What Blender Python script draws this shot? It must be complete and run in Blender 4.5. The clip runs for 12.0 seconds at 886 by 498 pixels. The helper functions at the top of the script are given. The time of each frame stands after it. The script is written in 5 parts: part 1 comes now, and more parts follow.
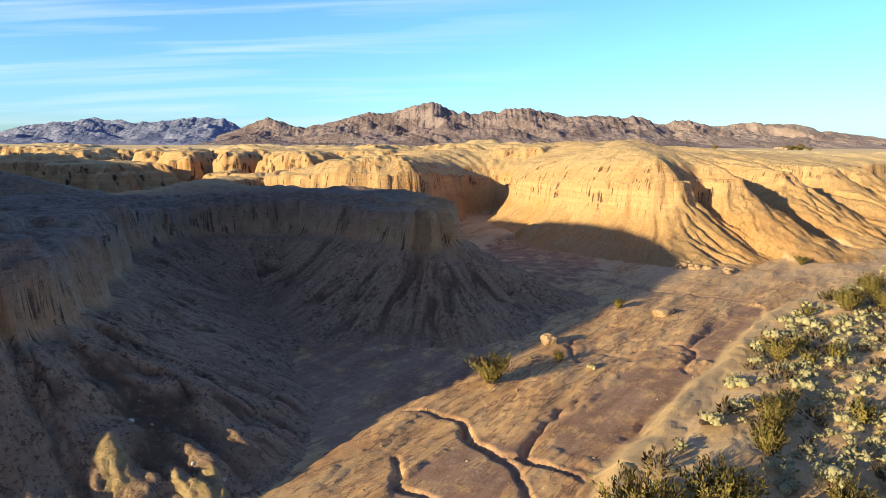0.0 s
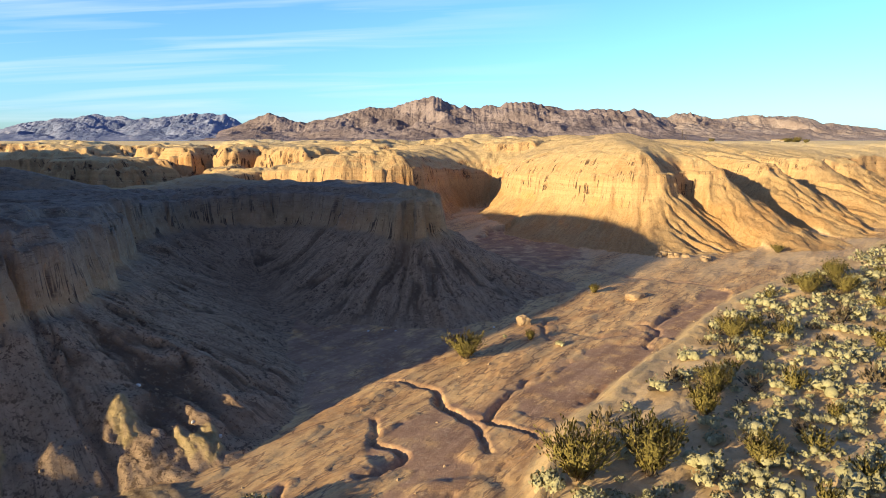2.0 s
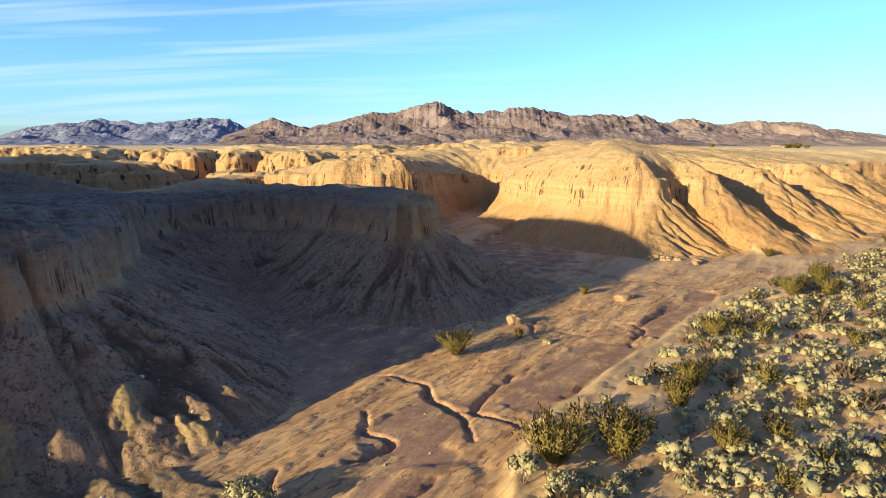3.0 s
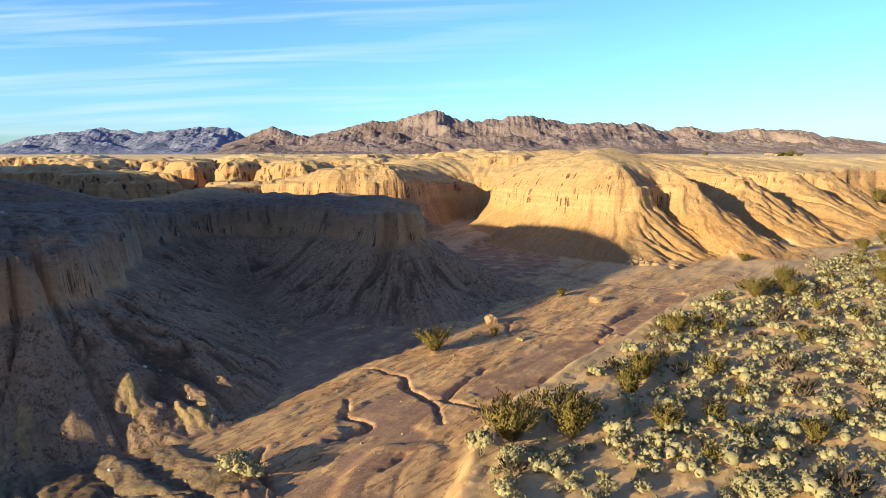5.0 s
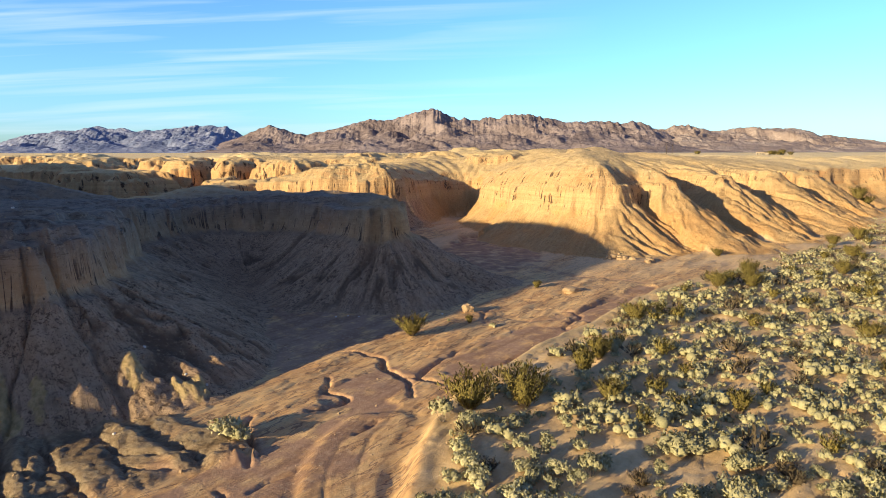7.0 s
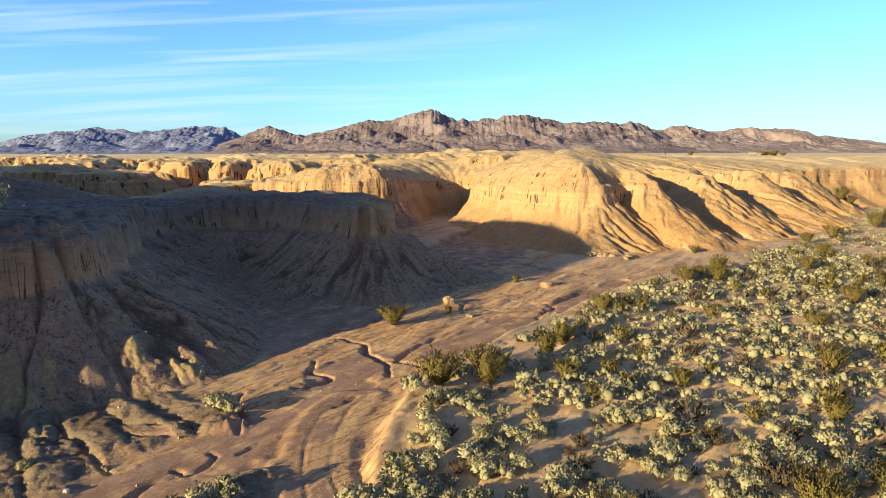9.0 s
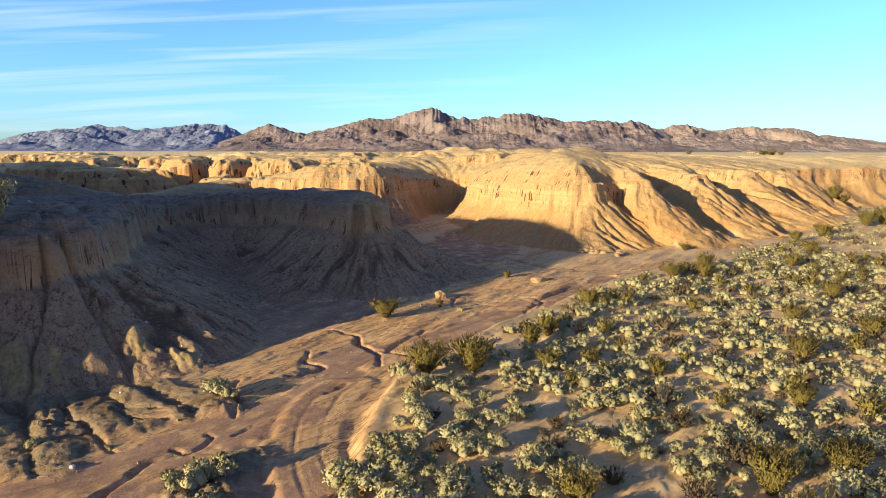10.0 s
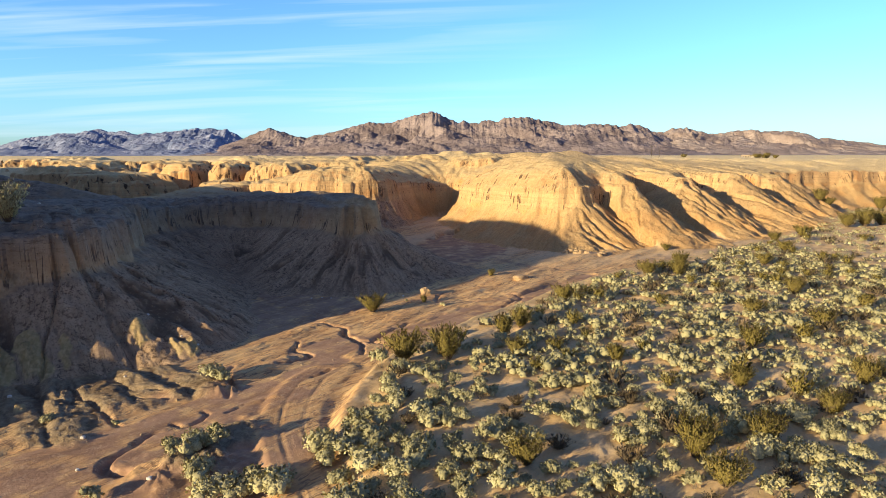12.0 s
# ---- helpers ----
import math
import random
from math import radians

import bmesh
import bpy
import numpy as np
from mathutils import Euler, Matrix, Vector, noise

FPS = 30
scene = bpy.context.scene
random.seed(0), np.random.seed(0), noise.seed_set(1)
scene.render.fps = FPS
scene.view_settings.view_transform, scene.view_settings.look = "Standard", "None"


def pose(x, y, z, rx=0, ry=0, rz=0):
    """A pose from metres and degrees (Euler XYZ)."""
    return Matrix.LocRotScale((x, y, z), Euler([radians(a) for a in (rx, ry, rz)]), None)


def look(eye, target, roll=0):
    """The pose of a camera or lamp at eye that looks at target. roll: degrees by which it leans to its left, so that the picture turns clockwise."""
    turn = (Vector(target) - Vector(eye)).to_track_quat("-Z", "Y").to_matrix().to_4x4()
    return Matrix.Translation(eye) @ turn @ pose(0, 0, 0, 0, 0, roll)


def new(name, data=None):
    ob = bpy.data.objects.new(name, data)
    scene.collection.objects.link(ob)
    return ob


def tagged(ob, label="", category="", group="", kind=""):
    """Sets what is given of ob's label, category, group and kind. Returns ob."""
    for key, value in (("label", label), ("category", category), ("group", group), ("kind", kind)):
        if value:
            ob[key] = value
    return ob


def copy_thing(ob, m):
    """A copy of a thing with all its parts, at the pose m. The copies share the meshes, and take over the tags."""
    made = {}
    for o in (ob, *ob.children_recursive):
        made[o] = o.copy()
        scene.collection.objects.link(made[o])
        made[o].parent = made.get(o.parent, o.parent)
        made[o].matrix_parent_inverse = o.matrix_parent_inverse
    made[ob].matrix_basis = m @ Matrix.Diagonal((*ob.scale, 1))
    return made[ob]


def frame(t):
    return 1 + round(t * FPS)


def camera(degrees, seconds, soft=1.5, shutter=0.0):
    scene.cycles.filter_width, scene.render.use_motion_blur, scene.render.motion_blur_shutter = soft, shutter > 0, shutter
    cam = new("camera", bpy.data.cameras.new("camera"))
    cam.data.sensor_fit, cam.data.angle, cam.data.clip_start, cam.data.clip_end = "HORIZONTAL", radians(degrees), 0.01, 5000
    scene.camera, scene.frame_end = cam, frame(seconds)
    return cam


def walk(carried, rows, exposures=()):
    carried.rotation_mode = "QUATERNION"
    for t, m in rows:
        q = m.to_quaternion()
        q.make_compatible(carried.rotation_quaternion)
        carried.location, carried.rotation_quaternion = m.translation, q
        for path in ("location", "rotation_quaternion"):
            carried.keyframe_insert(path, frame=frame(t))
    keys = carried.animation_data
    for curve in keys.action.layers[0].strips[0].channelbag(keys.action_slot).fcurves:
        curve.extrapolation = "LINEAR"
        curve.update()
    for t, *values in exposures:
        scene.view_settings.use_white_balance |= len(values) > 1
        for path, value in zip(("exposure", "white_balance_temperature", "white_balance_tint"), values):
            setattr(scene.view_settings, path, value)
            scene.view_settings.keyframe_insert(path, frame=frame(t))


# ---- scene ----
# A drone backs away slowly and climbs a little.
cam = camera(73.0, 12.0, soft=0.75)
PATH = [
    (0.0, (-11.25, 24.39, 16.22), (-11.05, 73.67, 7.77), 0.32),
    (0.5, (-10.80, 23.42, 16.24), (-10.58, 72.71, 7.84), 0.39),
    (1.0, (-10.31, 22.46, 16.24), (-10.05, 71.71, 7.66), 0.23),
    (1.5, (-9.86, 21.52, 16.25), (-9.71, 70.72, 7.32), 0.10),
    (2.0, (-9.46, 20.56, 16.27), (-9.43, 69.76, 7.37), -0.03),
    (2.5, (-8.97, 19.60, 16.31), (-9.08, 68.83, 7.58), -0.11),
    (3.0, (-8.55, 18.62, 16.31), (-8.74, 67.89, 7.81), 0.08),
    (5.0, (-6.76, 14.65, 16.63), (-6.94, 64.03, 8.79), -0.04),
    (5.5, (-6.26, 13.59, 16.65), (-6.33, 62.94, 8.61), -0.23),
    (6.0, (-5.78, 12.52, 16.73), (-5.76, 61.88, 8.72), -0.19),
    (6.5, (-5.30, 11.50, 16.72), (-5.29, 60.88, 8.85), -0.09),
    (7.0, (-4.83, 10.47, 16.75), (-4.83, 59.84, 8.79), -0.05),
    (9.0, (-2.94, 6.25, 16.87), (-2.84, 55.62, 8.96), -0.07),
    (9.5, (-2.47, 5.21, 16.89), (-2.37, 54.59, 9.01), 0.03),
    (10.0, (-1.96, 4.18, 16.89), (-1.90, 53.53, 8.85), 0.09),
    (10.5, (-1.47, 3.13, 16.91), (-1.37, 52.49, 8.95), 0.04),
    (11.0, (-0.98, 2.08, 16.91), (-0.88, 51.46, 9.04), -0.11),
    (11.5, (-0.54, 1.09, 16.98), (-0.49, 50.46, 9.04), -0.05),
    (12.0, (0.00, 0.00, 17.00), (0.00, 49.40, 9.26), -0.05),
]
walk(cam, [(t, look(eye, target, roll)) for t, eye, target, roll in PATH], exposures=[(0, 1.15), (12, 1.15)])


# ---- light: low sun from behind on the left, clear sky ----
SUN_AZ = radians(52.0)    # heading of the shadows, from +y towards +x
SUN_EL = radians(13.0)
RAY = Vector((math.sin(SUN_AZ) * math.cos(SUN_EL), math.cos(SUN_AZ) * math.cos(SUN_EL), -math.sin(SUN_EL)))
sun = new("sun", bpy.data.lights.new("sun", "SUN"))
sun.data.energy, sun.data.angle, sun.data.color = 4.0, radians(0.55), (1.0, 0.785, 0.46)
sun.rotation_mode = "QUATERNION"
sun.rotation_quaternion = RAY.to_track_quat("-Z", "Y")

world = bpy.data.worlds.new("sky")
scene.world = world
world.use_nodes = True
wt = world.node_tree
wt.nodes.clear()
w_out = wt.nodes.new("ShaderNodeOutputWorld")
w_bg = wt.nodes.new("ShaderNodeBackground")
w_sky = wt.nodes.new("ShaderNodeTexSky")
w_sky.sky_type = "NISHITA"
w_sky.sun_disc = False
w_sky.sun_elevation = SUN_EL
w_sky.sun_rotation = math.pi + SUN_AZ
w_sky.air_density, w_sky.dust_density, w_sky.ozone_density = 1.0, 0.5, 1.6
w_bg.inputs["Strength"].default_value = 0.084


def w_node(kind, **values):
    n = wt.nodes.new(kind)
    for key, v in values.items():
        setattr(n, key, v)
    return n


def w_math(op, a, b=None, c=None, clamp=False):
    n = w_node("ShaderNodeMath", operation=op, use_clamp=clamp)
    for slot, v in zip(n.inputs, (a, b, c)):
        if isinstance(v, (int, float)):
            slot.default_value = v
        elif v is not None:
            wt.links.new(v, slot)
    return n.outputs[0]


# clear blue air
w_tint = w_node("ShaderNodeMix", data_type="RGBA", blend_type="MULTIPLY")
w_tint.inputs["Factor"].default_value = 1.0
w_zen = w_node("ShaderNodeMix", data_type="RGBA")
w_zen.inputs["B"].default_value = (0.36, 0.42, 0.74, 1)
wt.links.new(w_zen.outputs["Result"], w_tint.inputs["B"])
wt.links.new(w_sky.outputs["Color"], w_tint.inputs["A"])
# thin cirrus drawn out in long streaks
w_co = w_node("ShaderNodeTexCoord")
w_xyz = w_node("ShaderNodeSeparateXYZ")
wt.links.new(w_co.outputs["Generated"], w_xyz.inputs[0])
sx, sy, sz = w_xyz.outputs
w_deep = w_node("ShaderNodeMapRange", interpolation_type="SMOOTHSTEP")
w_deep.inputs["From Min"].default_value, w_deep.inputs["From Max"].default_value = 0.18, 0.75
wt.links.new(sz, w_deep.inputs["Value"])
wt.links.new(w_deep.outputs["Result"], w_zen.inputs["Factor"])
w_side = w_node("ShaderNodeMapRange", interpolation_type="SMOOTHSTEP")
w_side.inputs["From Min"].default_value, w_side.inputs["From Max"].default_value = -0.3, 0.65
wt.links.new(sy, w_side.inputs["Value"])
w_low = w_node("ShaderNodeMix", data_type="RGBA")
w_low.inputs["A"].default_value = (0.45, 0.50, 0.72, 1)
w_low.inputs["B"].default_value = (0.62, 1.06, 1.80, 1)
wt.links.new(w_side.outputs["Result"], w_low.inputs["Factor"])
wt.links.new(w_low.outputs["Result"], w_zen.inputs["A"])
head = w_math("DIVIDE", sx, w_math("MAXIMUM", sy, 0.1))
up = w_math("DIVIDE", sz, w_math("MAXIMUM", sy, 0.1))
lift = w_math("ADD", up, w_math("MULTIPLY", head, -0.035))
w_pos = w_node("ShaderNodeCombineXYZ")
wt.links.new(w_math("MULTIPLY", head, 1.6), w_pos.inputs[0])
wt.links.new(w_math("MULTIPLY", lift, 42.0), w_pos.inputs[1])
w_n = w_node("ShaderNodeTexNoise")
w_n.inputs["Scale"].default_value, w_n.inputs["Detail"].default_value, w_n.inputs["Distortion"].default_value = 1.0, 5.0, 0.6
wt.links.new(w_pos.outputs[0], w_n.inputs["Vector"])
streak = w_math("MULTIPLY", w_math("SUBTRACT", w_n.outputs[0], 0.47), 3.2, clamp=True)
west = w_math("MULTIPLY", w_math("SUBTRACT", 0.26, head), 2.4, clamp=True)
veil = w_math("MULTIPLY", w_math("MULTIPLY", streak, west), 0.62)
w_cloud = w_node("ShaderNodeMix", data_type="RGBA")
wt.links.new(veil, w_cloud.inputs["Factor"])
wt.links.new(w_tint.outputs["Result"], w_cloud.inputs["A"])
w_cloud.inputs["B"].default_value = (4.6, 5.6, 6.4, 1)
wt.links.new(w_cloud.outputs["Result"], w_bg.inputs["Color"])
wt.links.new(w_bg.outputs["Background"], w_out.inputs["Surface"])

# ---- materials ----
class Nodes:
    """Short forms for building a node material."""

    def __init__(self, name, roughness=0.95):
        self.m = bpy.data.materials.new(name)
        self.m.use_nodes = True
        self.t = self.m.node_tree
        self.bsdf = self.t.nodes["Principled BSDF"]
        self.bsdf.inputs["Roughness"].default_value = roughness
        self.bsdf.inputs["Specular IOR Level"].default_value = 0.15

    def link(self, v, slot):
        if isinstance(v, (int, float)):
            slot.default_value = v
        elif isinstance(v, tuple):
            slot.default_value = (*v, 1) if len(v) == 3 and slot.type == "RGBA" else v
        else:
            self.t.links.new(v, slot)

    def attr(self, name):
        n = self.t.nodes.new("ShaderNodeAttribute")
        n.attribute_name = name
        return n.outputs["Fac"]

    def place(self):
        return self.t.nodes.new("ShaderNodeNewGeometry").outputs["Position"]

    def xyz(self, a, b, c=0.0):
        n = self.t.nodes.new("ShaderNodeCombineXYZ")
        for v, slot in zip((a, b, c), n.inputs):
            self.link(v, slot)
        return n.outputs[0]

    def math(self, op, a, b=0.0, clamp=False):
        n = self.t.nodes.new("ShaderNodeMath")
        n.operation, n.use_clamp = op, clamp
        self.link(a, n.inputs[0])
        self.link(b, n.inputs[1])
        return n.outputs[0]

    def noise(self, scale, detail=4.0, vector=None, rough=0.55, distortion=0.0):
        n = self.t.nodes.new("ShaderNodeTexNoise")
        n.inputs["Scale"].default_value, n.inputs["Detail"].default_value = scale, detail
        n.inputs["Roughness"].default_value, n.inputs["Distortion"].default_value = rough, distortion
        self.link(vector if vector is not None else self.place(), n.inputs["Vector"])
        return n.outputs["Fac"]

    def step(self, v, a, b):
        n = self.t.nodes.new("ShaderNodeMapRange")
        n.interpolation_type = "SMOOTHSTEP"
        self.link(v, n.inputs["Value"])
        n.inputs["From Min"].default_value, n.inputs["From Max"].default_value = a, b
        return n.outputs["Result"]

    def mix(self, f, a, b):
        n = self.t.nodes.new("ShaderNodeMix")
        n.data_type = "RGBA"
        self.link(f, n.inputs["Factor"])
        self.link(a, n.inputs["A"])
        self.link(b, n.inputs["B"])
        return n.outputs["Result"]

    def bump(self, h, distance, strength=1.0, normal=None):
        n = self.t.nodes.new("ShaderNodeBump")
        n.inputs["Strength"].default_value = strength
        self.link(distance, n.inputs["Distance"])
        self.link(h, n.inputs["Height"])
        if normal is not None:
            self.link(normal, n.inputs["Normal"])
        return n.outputs[0]

    def done(self, color, normal=None):
        self.link(color, self.bsdf.inputs["Base Color"])
        if normal is not None:
            self.link(normal, self.bsdf.inputs["Normal"])
        return self.m


def land_material():
    g = Nodes("land")
    pos = g.place()
    sep = g.t.nodes.new("ShaderNodeSeparateXYZ")
    g.link(pos, sep.inputs[0])
    broad, mid, grain = g.noise(0.07, 3), g.noise(0.9, 5), g.noise(9, 4)
    down = g.xyz(g.attr("along"), g.math("MULTIPLY", g.attr("out"), 0.12))
    streak = g.noise(1.5, 5, down, 0.62)
    fine_streak = g.noise(2.6, 4, down)
    # sand of the wash, laid out in tongues along the flow
    c, s = math.cos(radians(52)), math.sin(radians(52))
    flow_u = g.math("ADD", g.math("MULTIPLY", sep.outputs[0], c), g.math("MULTIPLY", sep.outputs[1], s))
    flow_v = g.math("SUBTRACT", g.math("MULTIPLY", sep.outputs[1], c), g.math("MULTIPLY", sep.outputs[0], s))
    flow = g.xyz(g.math("MULTIPLY", flow_u, 0.22), flow_v)
    tongue = g.noise(0.55, 6, flow, 0.62, 0.4)
    film = g.noise(1.9, 5, flow, 0.65)
    sand = g.mix(g.step(tongue, 0.36, 0.62), (0.58, 0.345, 0.155), (0.71, 0.475, 0.225))
    sand = g.mix(g.math("MULTIPLY", g.step(film, 0.49, 0.60), 0.55), sand, (0.33, 0.185, 0.10))
    thread = g.step(g.math("ABSOLUTE", g.math("SUBTRACT", g.noise(0.85, 4, flow, 0.6), 0.5)), 0.022, 0.006)
    sand = g.mix(g.math("MULTIPLY", thread, 0.75), sand, (0.20, 0.12, 0.08))
    fresh = g.math("MULTIPLY", g.step(sep.outputs[1], 78.0, 110.0), g.step(g.noise(0.16, 4, flow), 0.36, 0.56))
    sand = g.mix(g.math("MULTIPLY", fresh, 0.7), sand, (0.70, 0.53, 0.31))
    mud = g.mix(g.step(tongue, 0.38, 0.62), (0.29, 0.178, 0.115), (0.41, 0.258, 0.165))
    wash = g.mix(g.math("MULTIPLY", g.attr("mud"), g.step(g.noise(0.55, 5), 0.30, 0.55)), sand, mud)
    rib = g.mix(g.step(g.noise(2.2, 6, None, 0.68), 0.38, 0.62), (0.30, 0.235, 0.155), (0.50, 0.405, 0.27))
    # dark lines between the ribs are crack shade put into the colour
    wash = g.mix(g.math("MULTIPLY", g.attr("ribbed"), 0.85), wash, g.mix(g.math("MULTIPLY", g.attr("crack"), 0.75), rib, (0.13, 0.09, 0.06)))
    # loam under the scrub
    loam = g.mix(g.step(g.noise(0.5, 4), 0.4, 0.65), (0.60, 0.41, 0.205), (0.76, 0.55, 0.29))
    flat = g.mix(g.attr("scrub"), wash, loam)
    flat = g.mix(g.math("MULTIPLY", g.attr("bank"), g.step(mid, 0.25, 0.5)), flat, (0.62, 0.45, 0.225))
    flat = g.mix(g.math("MULTIPLY", g.attr("wheel"), 0.55), flat, (0.30, 0.19, 0.11))
    # beds of clay and silt
    beds = g.noise(1.0, 4, g.xyz(g.math("MULTIPLY", g.noise(0.05, 2), 3.0), g.math("MULTIPLY", sep.outputs[2], 1.3)))
    clay = g.mix(g.step(beds, 0.42, 0.62), (0.53, 0.335, 0.16), (0.60, 0.40, 0.20))
    drip = g.noise(1.5, 4, g.xyz(g.attr("along"), g.math("MULTIPLY", sep.outputs[2], 0.12)), 0.6)
    clay = g.mix(g.math("MULTIPLY", g.step(drip, 0.53, 0.68), g.math("SUBTRACT", 0.28, g.math("MULTIPLY", g.attr("warm"), 0.18))), clay, (0.27, 0.15, 0.075))
    clay = g.mix(g.step(broad, 0.55, 0.72), clay, (0.50, 0.25, 0.095))
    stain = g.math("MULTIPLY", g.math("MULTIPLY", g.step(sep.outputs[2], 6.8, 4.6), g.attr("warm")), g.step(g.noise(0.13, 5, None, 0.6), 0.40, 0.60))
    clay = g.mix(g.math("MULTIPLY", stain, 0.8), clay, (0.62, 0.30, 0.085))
    clay = g.mix(g.math("MULTIPLY", g.attr("grey"), 0.35), clay, g.mix(g.step(mid, 0.3, 0.7), (0.40, 0.285, 0.185), (0.52, 0.385, 0.255)))
    # upright cracks and small pits in the clay, the shade inside them painted near-black
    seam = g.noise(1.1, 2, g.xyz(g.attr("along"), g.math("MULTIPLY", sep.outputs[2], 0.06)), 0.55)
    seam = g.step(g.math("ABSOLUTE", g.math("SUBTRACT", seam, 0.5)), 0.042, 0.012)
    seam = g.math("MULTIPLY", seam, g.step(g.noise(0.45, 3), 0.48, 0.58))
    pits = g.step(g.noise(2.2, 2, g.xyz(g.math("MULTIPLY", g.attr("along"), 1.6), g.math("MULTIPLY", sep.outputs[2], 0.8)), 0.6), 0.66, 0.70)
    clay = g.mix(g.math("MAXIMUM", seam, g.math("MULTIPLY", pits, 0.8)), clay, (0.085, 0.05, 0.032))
    # dark gravelly crust in patches and crumbs; shade inside the rills painted as dark lines
    crust = g.math("MULTIPLY", g.step(streak, 0.50, 0.58), g.step(g.noise(0.28, 4), 0.46, 0.58))
    specks = g.math("MULTIPLY", g.step(g.noise(2.4, 5, None, 0.7), 0.54, 0.60), g.step(g.noise(0.35, 3), 0.38, 0.54))
    flecks = g.math("MULTIPLY", g.step(g.noise(6.0, 4, None, 0.65), 0.56, 0.61), g.step(g.noise(0.5, 3), 0.32, 0.52))
    strokes = g.math("MULTIPLY", g.step(g.noise(4.0, 3, down, 0.6), 0.57, 0.62), g.step(g.noise(0.8, 3), 0.42, 0.55))
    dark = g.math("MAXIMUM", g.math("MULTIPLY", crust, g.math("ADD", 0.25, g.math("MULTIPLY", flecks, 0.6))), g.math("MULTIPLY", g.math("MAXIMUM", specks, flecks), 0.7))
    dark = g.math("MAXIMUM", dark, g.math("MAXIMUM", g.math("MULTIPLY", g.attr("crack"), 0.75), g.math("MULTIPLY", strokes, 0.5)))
    talus = g.mix(g.step(fine_streak, 0.3, 0.7), (0.47, 0.31, 0.19), (0.62, 0.43, 0.275))
    # greyer talus tone near on the left stands in for bounced light
    talus = g.mix(g.math("MULTIPLY", g.attr("bounce_tint"), 0.5), talus, g.mix(g.step(mid, 0.35, 0.65), (0.40, 0.30, 0.205), (0.56, 0.43, 0.305)))
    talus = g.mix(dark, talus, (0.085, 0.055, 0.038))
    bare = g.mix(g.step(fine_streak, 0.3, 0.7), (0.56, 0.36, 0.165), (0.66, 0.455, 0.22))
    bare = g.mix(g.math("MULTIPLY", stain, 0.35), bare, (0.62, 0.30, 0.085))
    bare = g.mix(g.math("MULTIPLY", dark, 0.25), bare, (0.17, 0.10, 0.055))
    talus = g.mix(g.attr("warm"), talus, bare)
    high = g.mix(g.step(g.noise(1.6, 5), 0.5, 0.75), g.mix(g.step(mid, 0.3, 0.7), (0.60, 0.43, 0.205), (0.70, 0.53, 0.275)), (0.50, 0.36, 0.175))
    gravel = g.mix(g.step(g.noise(1.2, 6, None, 0.65), 0.42, 0.62), (0.21, 0.17, 0.135), (0.33, 0.265, 0.20))
    gravel = g.mix(g.math("MULTIPLY", g.step(g.noise(0.8, 5, g.xyz(sep.outputs[0], sep.outputs[1], g.math("MULTIPLY", sep.outputs[2], 6.0)), 0.65), 0.54, 0.62), 0.7), gravel, (0.11, 0.085, 0.065))
    high = g.mix(g.step(sep.outputs[1], 190.0, 330.0), high, g.mix(g.step(mid, 0.3, 0.7), (0.78, 0.61, 0.31), (0.88, 0.71, 0.39)))
    high = g.mix(g.attr("grey"), high, gravel)
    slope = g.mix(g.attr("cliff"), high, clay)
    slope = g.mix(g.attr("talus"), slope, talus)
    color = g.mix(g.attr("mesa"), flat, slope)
    mottle = g.noise(2.4, 7, None, 0.72)
    color = g.mix(g.math("MULTIPLY", g.step(mottle, 0.52, 0.64), 0.22), color, (0.20, 0.125, 0.075))
    color = g.mix(g.math("MULTIPLY", g.step(mottle, 0.48, 0.36), 0.30), color, (0.66, 0.50, 0.32))
    color = g.mix(g.math("MULTIPLY", g.step(grain, 0.5, 0.75), 0.16), color, (0.22, 0.14, 0.085))
    # sunlight on the crumbling ribs is put into their pale colour
    color = g.mix(g.attr("pale"), color, g.mix(g.step(g.noise(2.6, 5), 0.35, 0.65), (0.55, 0.41, 0.20), (0.74, 0.57, 0.30)))
    lumps = g.math("ADD", g.math("MULTIPLY", g.math("SUBTRACT", g.noise(1.6, 8, None, 0.68), 0.5), 0.8), g.math("MULTIPLY", g.math("SUBTRACT", g.noise(6, 5, None, 0.7), 0.5), 0.3))
    ripples = g.math("ADD", g.math("MULTIPLY", g.math("SUBTRACT", g.noise(1.5, 7, flow, 0.68), 0.5), 0.20), g.math("MULTIPLY", g.math("SUBTRACT", g.noise(6, 5, None, 0.7), 0.5), 0.12))
    relief = g.math("ADD", ripples, g.math("MULTIPLY", g.math("MAXIMUM", g.attr("mesa"), g.attr("ribbed")), g.math("SUBTRACT", lumps, ripples)))
    n1 = g.bump(relief, g.math("ADD", 0.4, g.math("MULTIPLY", g.attr("talus"), 0.25)), 0.85)
    n2 = g.bump(g.math("MULTIPLY", g.math("SUBTRACT", fine_streak, 0.5), g.attr("mesa")), 0.25, 0.5, n1)
    n2 = g.bump(g.math("MULTIPLY", g.math("SUBTRACT", g.noise(5, 5, None, 0.75), 0.5), g.math("MAXIMUM", g.attr("pale"), g.math("MAXIMUM", g.math("MULTIPLY", g.attr("ribbed"), 1.1), g.math("MULTIPLY", g.attr("talus"), 0.5)))), 0.45, 0.8, n2)
    return g.done(color, n2)


def rock_material(name, dark, light, pale):
    g = Nodes(name)
    c = g.mix(g.step(g.noise(0.006, 6), 0.38, 0.62), dark, light)
    c = g.mix(g.math("MULTIPLY", g.step(g.noise(0.02, 5), 0.55, 0.75), 0.6), c, pale)
    return g.done(c, g.bump(g.noise(0.03, 6, None, 0.65), 22.0, 0.8))


